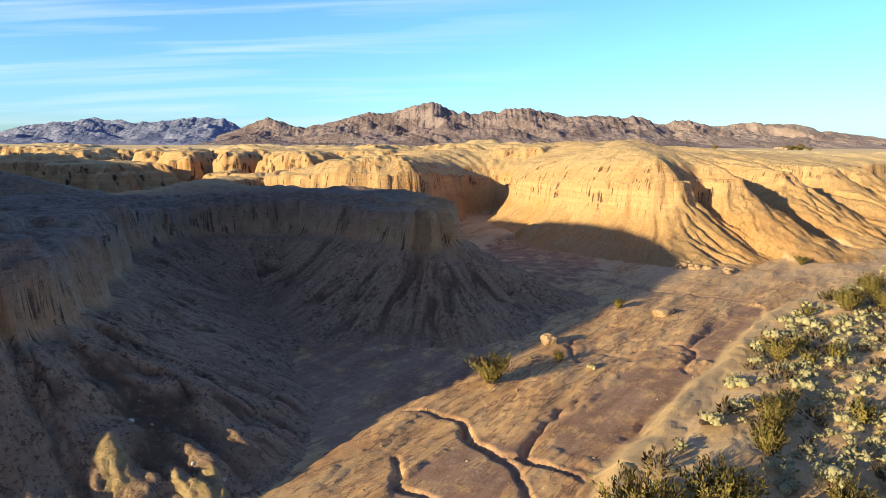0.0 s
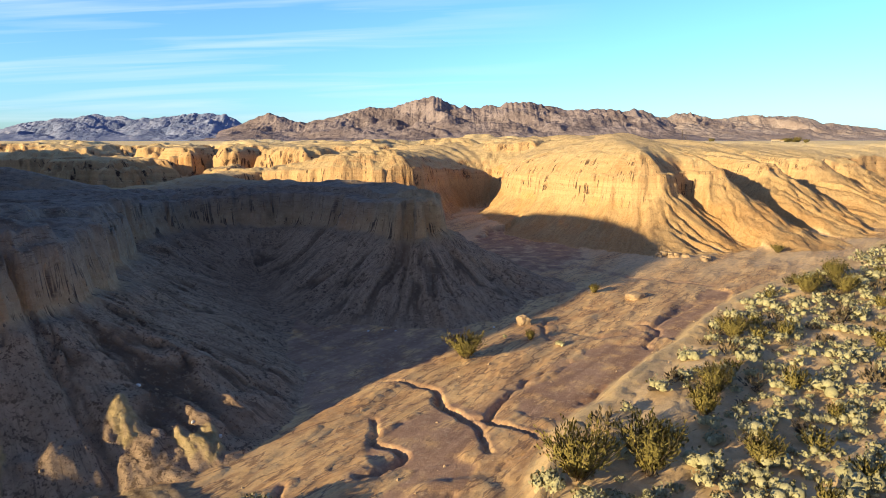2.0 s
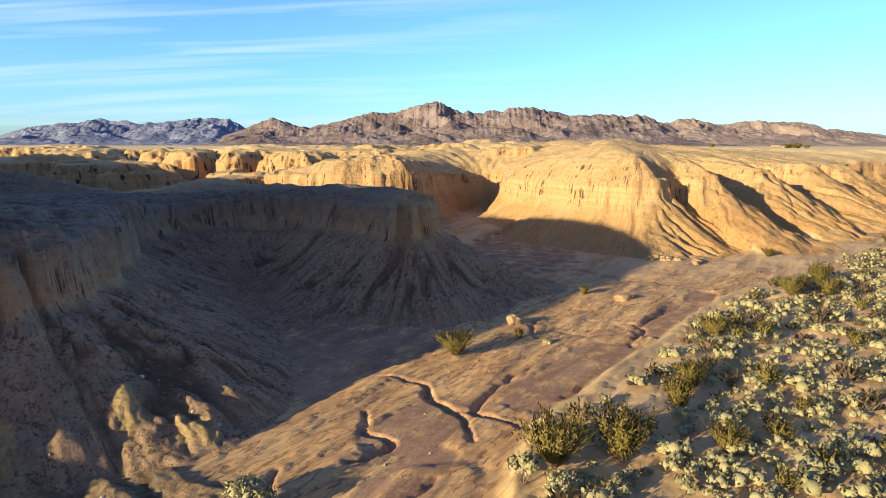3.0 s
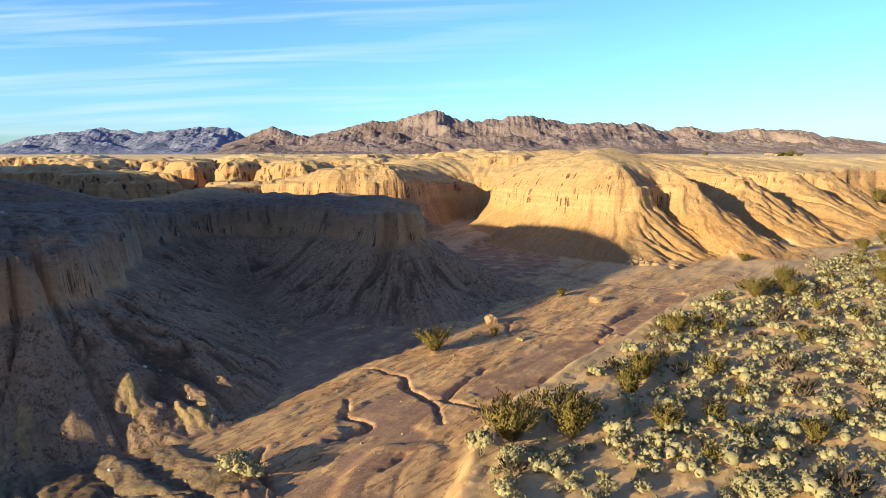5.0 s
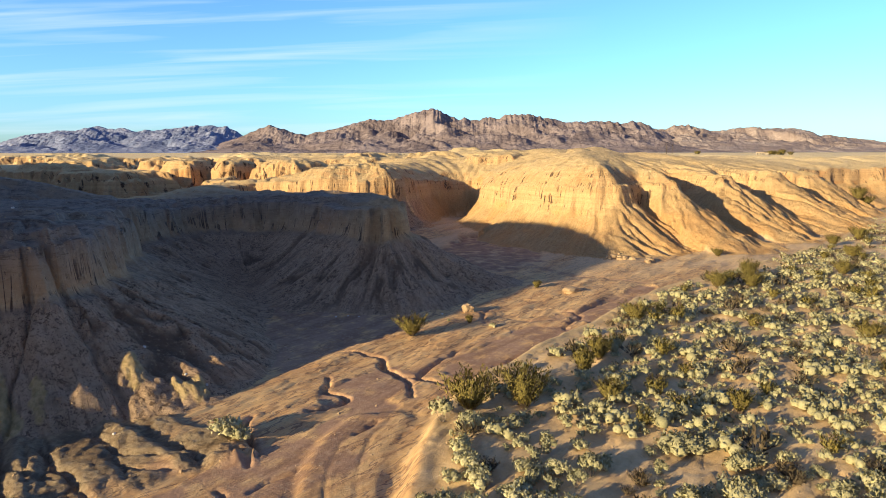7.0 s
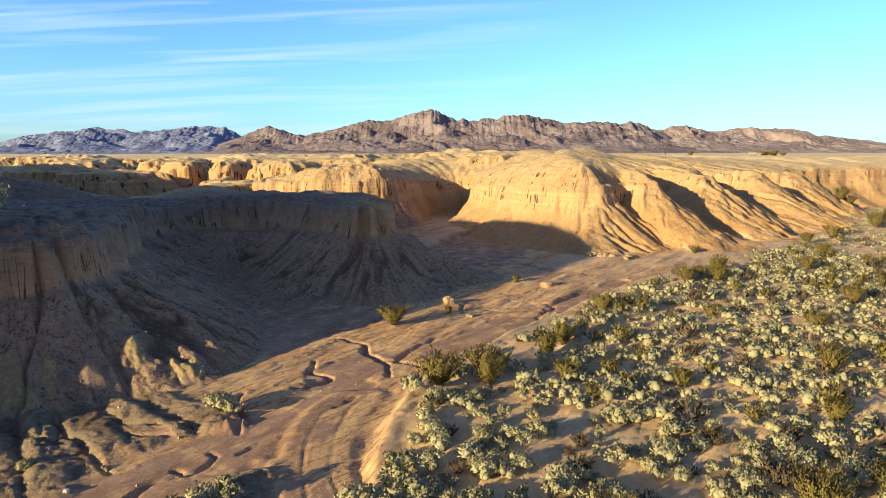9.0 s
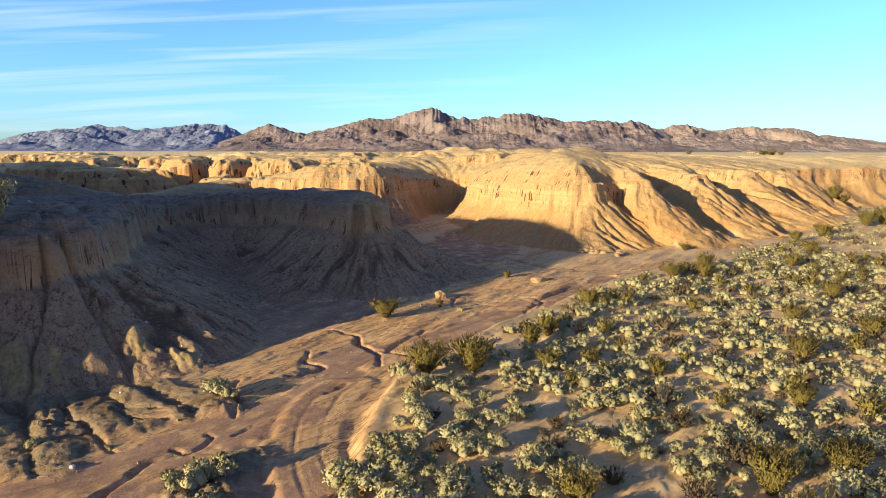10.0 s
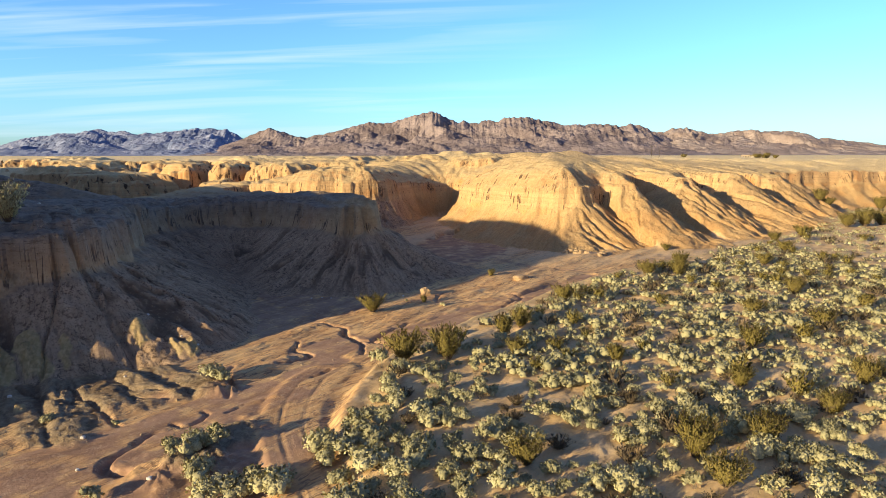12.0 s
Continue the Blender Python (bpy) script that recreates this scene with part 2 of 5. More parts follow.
M_LAND = land_material()
M_ROCK = rock_material("brown_rock", (0.18, 0.145, 0.145), (0.29, 0.24, 0.235), (0.42, 0.36, 0.335))
M_ROCK_PALE = rock_material("pale_rock", (0.27, 0.215, 0.195), (0.38, 0.315, 0.28), (0.47, 0.40, 0.36))
# blue of the farthest range is distance haze painted into the rock colour
M_ROCK_HAZE = rock_material("hazy_blue_rock", (0.15, 0.19, 0.31), (0.25, 0.29, 0.42), (0.42, 0.42, 0.48))


def leaf_material(name, dark, light, rough=0.7):
    g = Nodes(name, rough)
    geo = g.t.nodes.new("ShaderNodeNewGeometry")
    c = g.mix(geo.outputs["Random Per Island"], dark, light)
    c = g.mix(g.math("MULTIPLY", g.step(g.noise(0.8, 2), 0.4, 0.7), 0.5), c, light)
    info = g.t.nodes.new("ShaderNodeObjectInfo")
    c = g.mix(g.math("MULTIPLY", info.outputs["Random"], 0.3), c, dark)
    # dark blotches paint the shade between leaves onto the crown
    leaf_shade = g.step(g.noise(13, 3, None, 0.7), 0.52, 0.40)
    return g.done(g.mix(g.math("MULTIPLY", leaf_shade, 0.40), c, tuple(0.4 * v for v in dark)), g.bump(g.noise(13, 3, None, 0.7), 0.06, 0.6))


def plain_material(name, a, b, scale, rough=0.9):
    g = Nodes(name, rough)
    return g.done(g.mix(g.step(g.noise(scale, 5), 0.35, 0.68), a, b), g.bump(g.noise(scale * 3, 4), 0.05, 0.6))


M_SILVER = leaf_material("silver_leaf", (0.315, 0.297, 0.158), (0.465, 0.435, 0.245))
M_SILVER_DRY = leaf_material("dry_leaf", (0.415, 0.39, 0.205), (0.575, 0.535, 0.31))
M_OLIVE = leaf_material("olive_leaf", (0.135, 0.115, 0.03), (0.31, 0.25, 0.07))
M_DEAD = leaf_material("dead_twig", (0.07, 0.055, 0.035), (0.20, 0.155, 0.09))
M_TWIG = plain_material("twig", (0.13, 0.10, 0.07), (0.22, 0.17, 0.12), 6)
M_STONE = plain_material("sandstone", (0.34, 0.24, 0.14), (0.47, 0.34, 0.20), 3)
M_WHITE = plain_material("whitish_stone", (0.6, 0.57, 0.52), (0.72, 0.69, 0.64), 5)
M_PLANK = plain_material("weathered_wood", (0.05, 0.04, 0.032), (0.10, 0.08, 0.06), 4)
M_WHITEWASH = plain_material("whitewash", (0.30, 0.26, 0.20), (0.38, 0.33, 0.26), 0.8)

# ---- numbers for the land ----
def lattice(ix, iy, seed):
    h = (ix * 374761393 + iy * 668265263 + seed * 1274126177) & 0xFFFFFFFF
    h = ((h ^ (h >> 13)) * 1103515245) & 0xFFFFFFFF
    h = ((h ^ (h >> 16)) * 668265263) & 0xFFFFFFFF
    return ((h ^ (h >> 15)) & 0xFFFF) / 65535.0


def vnoise(x, y, seed=0):
    """Smooth value noise in -1..1 on arrays."""
    fx, fy = np.floor(x), np.floor(y)
    ix, iy = fx.astype(np.int64), fy.astype(np.int64)
    u, v = x - fx, y - fy
    u, v = u * u * u * (u * (u * 6 - 15) + 10), v * v * v * (v * (v * 6 - 15) + 10)
    a, b = lattice(ix, iy, seed), lattice(ix + 1, iy, seed)
    c, d = lattice(ix, iy + 1, seed), lattice(ix + 1, iy + 1, seed)
    return 2 * (a + (b - a) * u + (c - a) * v + (a - b - c + d) * u * v) - 1


def fbm(x, y, octaves=4, seed=0, gain=0.5):
    total, amp, norm = np.zeros_like(x), 1.0, 0.0
    for k in range(octaves):
        c, s = math.cos(0.6 * k + 0.4), math.sin(0.6 * k + 0.4)
        total += amp * vnoise((c * x - s * y) * 2 ** k, (s * x + c * y) * 2 ** k, seed + 7 * k)
        norm += amp
        amp *= gain
    return total / norm


def ridged(x, y, octaves=3, seed=0):
    """0..1, with sharp creases at 0."""
    total, amp, norm = np.zeros_like(x), 1.0, 0.0
    for k in range(octaves):
        total += amp * np.abs(vnoise(x * 2 ** k + 3.7 * k, y * 2 ** k, seed + 11 * k))
        norm += amp
        amp *= 0.5
    return np.minimum(1, 1.8 * total / norm)


def smooth(a, b, x):
    t = np.clip((x - a) / (b - a), 0, 1)
    return t * t * (3 - 2 * t)


def chaikin(points, times=2):
    p = np.array(points, float)
    for _ in range(times):
        q = 0.75 * p[:-1] + 0.25 * p[1:]
        r = 0.25 * p[:-1] + 0.75 * p[1:]
        mid = np.empty((2 * len(q), p.shape[1]))
        mid[0::2], mid[1::2] = q, r
        p = np.vstack([p[:1], mid, p[-1:]])
    return p


def tiles(x, y, most=1600):
    """Index arrays of neighbouring points."""
    todo, done = [np.arange(len(x))], []
    while todo:
        k = todo.pop()
        if len(k) <= most:
            done.append(k)
            continue
        v = x[k] if np.ptp(x[k]) > np.ptp(y[k]) else y[k]
        o = np.argpartition(v, len(k) // 2)
        todo += [k[o[:len(k) // 2]], k[o[len(k) // 2:]]]
    return done


def near_line(x, y, line, swing=0.0, blocks=None, reach=None):
    """For arrays x, y: the distance to a polyline (rows x, y, more...), which side (+1: left of its way), the length
    along it, and the rest of its columns there. With swing the length also grows with the heading away from the line.
    Blocks are neighbouring points; those farther than reach from the line are passed over."""
    line = line[np.concatenate([[True], np.hypot(*np.diff(line[:, :2], axis=0).T) > 1e-4])]
    a, d = line[:-1, :2], np.diff(line[:, :2], axis=0)
    long2 = (d ** 2).sum(1)
    run = np.concatenate([[0], np.cumsum(np.sqrt(long2))])
    dist, side, along = np.full(x.shape, 1e9), np.zeros_like(x), np.zeros_like(x)
    rest = np.zeros((len(x), line.shape[1] - 2))
    for k in (tiles(x, y) if blocks is None else blocks):
        px, py = x[k], y[k]
        mx, my = 0.5 * (px.min() + px.max()), 0.5 * (py.min() + py.max())
        wide = 0.5 * math.hypot(np.ptp(px), np.ptp(py))
        t = np.clip(((mx - a[:, 0]) * d[:, 0] + (my - a[:, 1]) * d[:, 1]) / long2, 0, 1)
        far = np.hypot(mx - a[:, 0] - t * d[:, 0], my - a[:, 1] - t * d[:, 1])
        if reach is not None and far.min() - wide > reach:
            continue
        near = np.nonzero(far <= far.min() + 2 * wide + 1e-6)[0]
        ax, ay, dx, dy = a[near, 0, None], a[near, 1, None], d[near, 0, None], d[near, 1, None]
        t = np.clip(((px - ax) * dx + (py - ay) * dy) / long2[near, None], 0, 1)
        ex, ey = px - ax - t * dx, py - ay - t * dy
        d2 = ex * ex + ey * ey
        m = np.argmin(d2, 0)
        c = np.arange(len(k))
        i, t, ex, ey = near[m], t[m, c], ex[m, c], ey[m, c]
        dist[k] = np.sqrt(d2[m, c])
        side[k] = np.sign(d[i, 0] * (py - a[i, 1]) - d[i, 1] * (px - a[i, 0]))
        along[k] = run[i] + t * np.sqrt(long2[i])
        if swing:
            along[k] += swing * np.arctan2(-side[k] * ex, side[k] * ey)
        rest[k] = line[i, 2:] * (1 - t)[:, None] + line[i + 1, 2:] * t[:, None]
    return dist, side, along, rest


def inside(x, y, polygon):
    odd = np.zeros(x.shape, bool)
    for (ax, ay), (bx, by) in zip(polygon, np.roll(polygon, -1, 0)):
        if ay != by:
            odd ^= ((ay > y) != (by > y)) & (x < (bx - ax) * (y - ay) / (by - ay) + ax)
    return odd


# The rim of the badlands: x, y, height of the rim, top of the talus, width of the talus, rise of the land behind,
# depth of the flutes.
# It comes from the left behind the start, rounds the bay and the butte, the side canyon, the dome and the long lit
# bluff, and leaves far away on the right.
RIM = chaikin([
    (-900, -150, 10, 5, 12, -1.6, 0.8), (-140, 8, 10.4, 5, 12, 0.6, 0.8), (-80, 20, 10.6, 4.5, 10, 0.8, 0.8), (-56, 37, 10.8, 5, 8, 0.8, 0.8), (-46, 43, 10.9, 5.4, 6, 0.8, 0.8), (-40, 46.8, 11.0, 5.8, 6.5, 0.8, 0.8), (-36, 49.3, 11.1, 6.2, 7.5, 0.8, 0.8),
    (-33.2, 51.4, 11.1, 7.0, 9, 0.8, 0.8), (-31.6, 54, 11.1, 7.4, 12.8, 0.8, 0.8), (-31.8, 57.5, 11.1, 7.0, 12.5, 0.8, 0.8), (-33.2, 61.5, 11.1, 6.4, 12, 0.7, 0.8), (-36, 67.5, 11.0, 6.4, 13, 0.5, 0.8), (-39.5, 74, 10.9, 6.4, 14, 0, 0.8), (-42.5, 82, 10.7, 6.4, 14, -0.6, 0.8), (-42, 90, 10.5, 6.2, 14, -1.2, 0.8),
    (-38, 97, 10.2, 6, 15, -1.6, 0.8), (-29, 99.5, 10.2, 6.2, 15, -1.6, 0.8), (-24, 96, 10.3, 6.4, 14, -1.2, 0.8), (-20.8, 91, 10.5, 6.6, 13, -1.2, 0.6), (-17, 87.8, 10.7, 6.6, 13, -1.0, 0.5),
    (-13.0, 83.8, 10.8, 6.6, 14, -1.0, 0.5), (-9.8, 86, 10.8, 6.8, 14, -0.6, 0.5), (-11.2, 96, 10.4, 6.2, 10, -1.2, 0.6), (-17, 112, 10, 5, 8, -1.2, 0.7), (-24, 121, 9.5, 5.5, 6, -1.2, 0.7),
    (-40, 128, 9.5, 6, 6, -1.6, 0.7), (-52, 136, 9.6, 6.5, 6, -1, 0.5), (-48, 146, 10.4, 6.5, 6, -0.5, 0.5), (-38, 143, 11, 6, 6, 2.5, 0.35), (-28, 140.5, 11.4, 6, 7, 5.5, 0.35), (-18, 141.5, 11.4, 5, 8, 5, 0.35),
    (-13, 147, 11.2, 5, 6, 5, 0.35), (-11.5, 155, 10.8, 4.5, 5, 5, 0.35), (-9, 164, 10.4, 4.5, 4, 5, 0.35), (-4, 173, 10, 4.5, 3, 5, 0.3), (4, 175, 9.8, 4.5, 3, 5, 0.3), (6.5, 163, 9.8, 4.5, 4, 5, 0.3),
    (5, 147, 9.8, 4, 6, 6, 0.3), (10.5, 136, 10.4, 4, 8, 7, 0.3), (17, 127.5, 10.9, 4.4, 10, 7, 0.3), (22.5, 122.5, 11.0, 4.8, 12, 7, 0.4), (27, 121.5, 11.1, 6.8, 16, 6.5, 0.5),
    (30.5, 125, 11.4, 6.5, 18, 6.5, 0.5), (33.5, 130.5, 11.3, 5, 20, 6.3, 0.6), (36, 130, 11.5, 8.5, 17, 6, 0.8), (39, 129, 11.5, 10.2, 18, 5.8, 0.8), (42, 132, 11.5, 10.4, 20, 5.5, 0.8), (43, 141, 11.6, 7, 22, 5.5, 0.6), (45, 152, 11.7, 4, 21, 5, 0.5),
    (49, 158, 11.7, 4, 20, 5, 0.5), (54, 156, 11.7, 6, 21, 5, 0.6), (57, 147, 11.6, 10.7, 21, 5, 0.8), (61, 146, 11.6, 10.7, 21, 4.5, 0.8), (63, 154, 11.6, 8, 22, 4.5, 0.7), (66, 170, 11.5, 4, 21, 4, 0.5), (71, 175, 11.5, 4.5, 20, 4, 0.6),
    (78, 166, 11.4, 10.5, 21, 4, 0.9), (82.5, 165.5, 11.4, 10.5, 21, 3.5, 0.9), (85.5, 172, 11.2, 10.3, 23, 3.5, 0.8), (89, 190, 11, 5, 24, 3, 0.6), (95, 193, 11, 6, 22, 3, 0.7), (100, 188, 10.8, 9.9, 20, 3, 0.9),
    (105, 188.5, 10.6, 9.7, 20, 3, 0.9), (109, 196, 10.5, 9.6, 20, 3, 0.8), (113, 215, 10.5, 5, 20, 3, 0.7), (124, 227, 10.5, 6, 18, 3, 0.8),
    (170, 246, 10.4, 6, 16, 3, 0.9), (250, 262, 10.4, 6, 16, 3, 0.9), (420, 300, 10, 6, 16, 3, 0.9), (1500, 520, 10, 6, 16, 3, 0.9),
], 2)
MESA = np.vstack([RIM[:, :2], [(4600, 900), (4600, 4600), (-4600, 4600), (-4600, -600)]])

# The edge of the scrub terrace beside the wash: x, y.
TERRACE = chaikin([(-40, -200), (-20, -20), (-9, 18), (-7.2, 32), (-6.0, 43), (-4.6, 48.5), (-2.4, 52.6), (0.3, 55.6), (2.6, 58.6), (5.8, 62.6), (9.2, 66.8), (14.0, 72.6), (22.5, 83), (36, 93), (54, 109.5), (74, 129), (101, 158), (128, 200), (190, 226), (420, 270), (1500, 480)], 2)

# The high hill on the left, out of view, that shades the bay: x, y, crest height, slope.
CREST = chaikin([(-40.4, 19.2, 3.8, 0.95), (-42.2, 21.6, 4.3, 0.95), (-44.7, 24.7, 4.9, 0.95), (-45.9, 26.3, 5.2, 0.95), (-47.2, 27.9, 6.1, 0.95), (-48.4, 29.5, 7.2, 0.95), (-49.1, 30.4, 8.1, 0.95), (-49.7, 31.2, 9.5, 0.95), (-50.4, 32.0, 11.2, 0.95), (-50.9, 32.6, 12.8, 0.95), (-52.1, 34.2, 14.9, 0.95), (-53.3, 35.8, 17.0, 0.95), (-54.5, 37.3, 18.6, 0.95), (-55.8, 38.9, 20.1, 0.95), (-57.0, 40.5, 21.7, 0.95), (-58.2, 42.1, 23.1, 0.95), (-59.5, 43.6, 24.4, 0.95), (-60.7, 45.2, 25.8, 0.95), (-63.2, 48.4, 27.1, 0.95), (-65.6, 51.5, 27.9, 0.95), (-69.3, 56.2, 28.6, 0.95), (-74.7, 62.2, 28.4, 0.95), (-83.2, 70.7, 28.1, 0.80), (-91.8, 79.3, 27.6, 0.80), (-100.3, 87.9, 27.0, 0.80), (-106.0, 93.6, 26.4, 0.80), (-117.3, 105.0, 26.4, 0.80), (-135.1, 122.9, 26.9, 0.80), (-170.6, 158.6, 27.5, 0.80), (-234.5, 222.9, 29.0, 0.80)], 1)

# A lower shoulder of it that shows beside the bay.
SHOULDER = np.array([(-124, 96, 21.5), (-108, 103, 18.6), (-96, 108, 16.2), (-86, 112, 14.2), (-77, 116, 12.0), (-68, 120, 9.0)], float)

# Channels cut into the wash: x, y, depth, half width.
CHANNELS = [chaikin(c, 2) for c in (
    [(-13.6, 59.3, 0.3, 0.2), (-12.5, 59.2, 0.5, 0.2), (-11.3, 59, 0.6, 0.2), (-10.1, 58.8, 0.8, 0.25), (-9.7, 57.6, 1.1, 0.4), (-9.9, 56.6, 1.4, 0.6), (-9.1, 55.2, 1.4, 0.6), (-8.2, 54.6, 1.1, 0.45), (-7.5, 53.4, 0.8, 0.3), (-7.1, 52, 0.8, 0.25), (-7.1, 50.5, 0.7, 0.25), (-7, 50, 0.5, 0.25)],
    [(-6.7, 54.6, 1, 0.35), (-6.5, 55.6, 1, 0.3), (-5.3, 57.2, 0.8, 0.25), (-3.4, 60.3, 0.8, 0.25), (-1.5, 62, 0.6, 0.2), (0.2, 63.5, 0.3, 0.2)],
    [(-7.9, 54.5, 0.6, 0.3), (-6.9, 54.4, 1, 0.4), (-6.3, 53.4, 0.9, 0.35), (-4.9, 52.8, 0.7, 0.25), (-4.2, 51.7, 0.4, 0.25)],
    [(0.1, 73.9, 0.5, 0.25), (-0.6, 71.5, 0.6, 0.25), (-0.8, 69.4, 0.6, 0.25), (-0.5, 67.9, 0.3, 0.2)],
    [(8.2, 72.5, 0.5, 0.25), (9.6, 71.9, 0.8, 0.3), (9.5, 70.5, 0.8, 0.3), (7.3, 67.7, 0.8, 0.3), (6.9, 66.5, 0.4, 0.25)],
    [(-1.1, 55.8, 0.4, 0.25), (-0.2, 56.8, 0.7, 0.3), (1, 58.2, 0.7, 0.25), (1.6, 59.1, 0.3, 0.2)],
    [(-13.7, 54.3, 0.5, 0.25), (-13.2, 52.6, 0.7, 0.25), (-13.5, 51.1, 0.8, 0.25), (-12.1, 50.6, 0.9, 0.3), (-11.5, 49.7, 1.1, 0.5), (-12.2, 48.7, 1, 0.45), (-13, 47.6, 0.8, 0.3), (-13.7, 47.3, 0.5, 0.25)],
    [(-10, 44.3, 0.4, 0.2), (-9.3, 45.1, 0.6, 0.25), (-8.8, 46.1, 0.4, 0.2)],
    [(-17, 46.8, 0.5, 0.25), (-17.2, 45.7, 0.9, 0.3), (-16.6, 44.2, 1.1, 0.45), (-15.9, 43.3, 0.8, 0.25), (-15.3, 42, 0.4, 0.25)],
    [(-17.7, 36.6, 0.4, 0.2), (-16.5, 36, 0.7, 0.22), (-15.8, 37.2, 0.7, 0.22), (-15.8, 38.1, 0.6, 0.22), (-16.4, 38.6, 0.3, 0.2)],
    [(-26.4, 45, 0.4, 0.2), (-24.5, 43.3, 0.6, 0.25), (-22.5, 41.7, 0.6, 0.25), (-20.1, 42, 0.5, 0.2), (-17.5, 41.7, 0.5, 0.2), (-16.2, 42.6, 0.8, 0.3), (-15.3, 41, 0.5, 0.25)],
    [(-29.9, 44, 0.4, 0.2), (-27.1, 41.7, 0.6, 0.25), (-24.3, 39.5, 0.7, 0.25), (-22.2, 37.4, 0.6, 0.2), (-20.7, 36.3, 0.3, 0.2)],
    [(-32, 42.3, 0.4, 0.25), (-29.5, 41, 0.6, 0.25), (-27.2, 40.1, 0.6, 0.25), (-24.9, 39.5, 0.3, 0.2)],
    [(-21.5, 39.2, 0.4, 0.25), (-22.1, 40.7, 0.6, 0.25), (-20.5, 40.2, 0.5, 0.2), (-19.4, 40.4, 0.3, 0.2)],
    [(-17.5, 30.3, 1.2, 0.8), (-18.5, 30.3, 1.3, 0.8), (-19.3, 31.5, 1.1, 0.5), (-19.2, 32.6, 0.9, 0.35), (-18.7, 33.5, 0.7, 0.25), (-18.4, 35.2, 0.6, 0.22), (-17.4, 36, 0.4, 0.2)],
    [(-14.7, 38.3, 0.4, 0.2), (-13.6, 39.9, 0.6, 0.22), (-12.7, 40.7, 0.3, 0.2)],
    [(-26.2, 77.5, 0.5, 0.5), (-22.0, 73.5, 0.4, 0.4), (-18.0, 68.5, 0.4, 0.5), (-13.8, 64.0, 0.4, 0.6), (-13.5, 61.0, 0.3, 0.4)],
    [(3.6, 68.6, 0.4, 0.25), (7.8, 70.4, 0.4, 0.3), (11.2, 74.2, 0.4, 0.3), (16.5, 80, 0.3, 0.4)],
    [(4, 140, 0.3, 0.8), (2, 125, 0.4, 0.6), (6, 110, 0.4, 0.6), (8, 100, 0.3, 0.6), (14, 92, 0.3, 0.6), (22, 88, 0.2, 0.6)],
)]
# Ruts of a vehicle track, and as second entry a long thin dark line.
RUTS = [chaikin(c, 2) for c in (
    [(-9.6, 46.0), (-10.8, 43.5), (-11.0, 41.0), (-10.8, 37.7), (-10.2, 34.8), (-8.9, 31.7), (-7.3, 28.2), (-5.0, 22), (0, 8)],
    [(-30, 29.2), (-25.0, 31.6), (-21.8, 33.2), (-18.4, 35.7), (-15.5, 38.5), (-13, 42)],
    [(-8.2, 46.2), (-9.2, 43.8), (-9.4, 41.3), (-9.3, 37.9), (-8.8, 35.2), (-7.6, 32.4), (-5.9, 28.6), (-3.5, 22.6), (1.5, 8.6)],
)]
# Dry mud floors in the wash, whose dark colour also deepens the shade in bay and canyon mouth: x, y, half length, half
# width, heading in degrees.
MUD_AND_SHADE = [(0.6, 60.4, 8.6, 2.3, 53), (13, 74, 7.0, 1.8, 52), (-10, 52, 4, 2.5, 60), (-16.5, 66, 11, 6, 55), (-12, 43.5, 8, 1.6, 62), (19, 81.5, 4.5, 1.6, 60), (-17, 36, 9.5, 3.4, 52), (-12, 29.5, 6, 4, 60), (-24, 28, 6, 4, 40), (4, 116, 20, 9, 78), (-18, 77, 7, 4, 60)]
# Low eroded humps at the foot of the slopes: x, y, height, radius.
HUMPS = [(-12.9, 31.8, 0.8, 2.4), (-15.4, 30.0, 0.7, 2.2), (-12.4, 35.6, 0.4, 2.2), (-16.8, 42.3, 0.9, 1.3)]
# Knolls of the badlands behind the bay: x, y, top, radius.
KNOLLS = [(-75, 177, 15.4, 9.0), (-61, 175, 15.2, 8.5), (-86, 160, 13.6, 15), (-106, 172, 14.4, 15), (-44, 168, 15.6, 12.5), (-88, 192, 15.6, 11), (-125, 216, 15.0, 16), (-32, 196, 16.6, 14), (-72, 232, 16.2, 18), (-8, 206, 17.2, 15), (-150, 255, 16.0, 24), (-97, 224, 15.4, 10),
          (-50, 214, 15.8, 10), (-58, 160, 11.6, 7), (-92, 165, 12.2, 8), (-30, 240, 17.0, 18), (-120, 268, 16.0, 18), (-185, 300, 16.5, 30), (12, 190, 17.0, 12), (-64, 275, 16.6, 16), (20, 240, 17.4, 22), (-10, 290, 17.0, 22), (-100, 320, 16.8, 26)]
# Crumbling ribs at the foot of the shaded slope, painted pale to read as sunlit: x, y of the top, length, width,
# height.
SUNLIT_RIBS = [(-26.7, 50.0, 2.2, 0.85, 0.75), (-23.5, 50.0, 1.7, 0.45, 0.5), (-22.5, 50.3, 2.0, 0.8, 0.7), (-30.8, 46.2, 2.6, 0.5, 0.7), (-33.6, 46.0, 3.6, 1.3, 0.7), (-32.2, 45.4, 3.2, 0.9, 0.6), (-34.9, 44.8, 3.2, 0.9, 0.6), (-29.2, 38.9, 1.2, 0.5, 0.6)]
# Ground of low eroded ribs: x, y, radius.
RIBS = [(-25.5, 41.5, 7.0), (-32, 37.5, 6.0), (-19.5, 43.0, 3.5), (-24.5, 36.0, 3.5), (-13.5, 33.0, 2.5)]


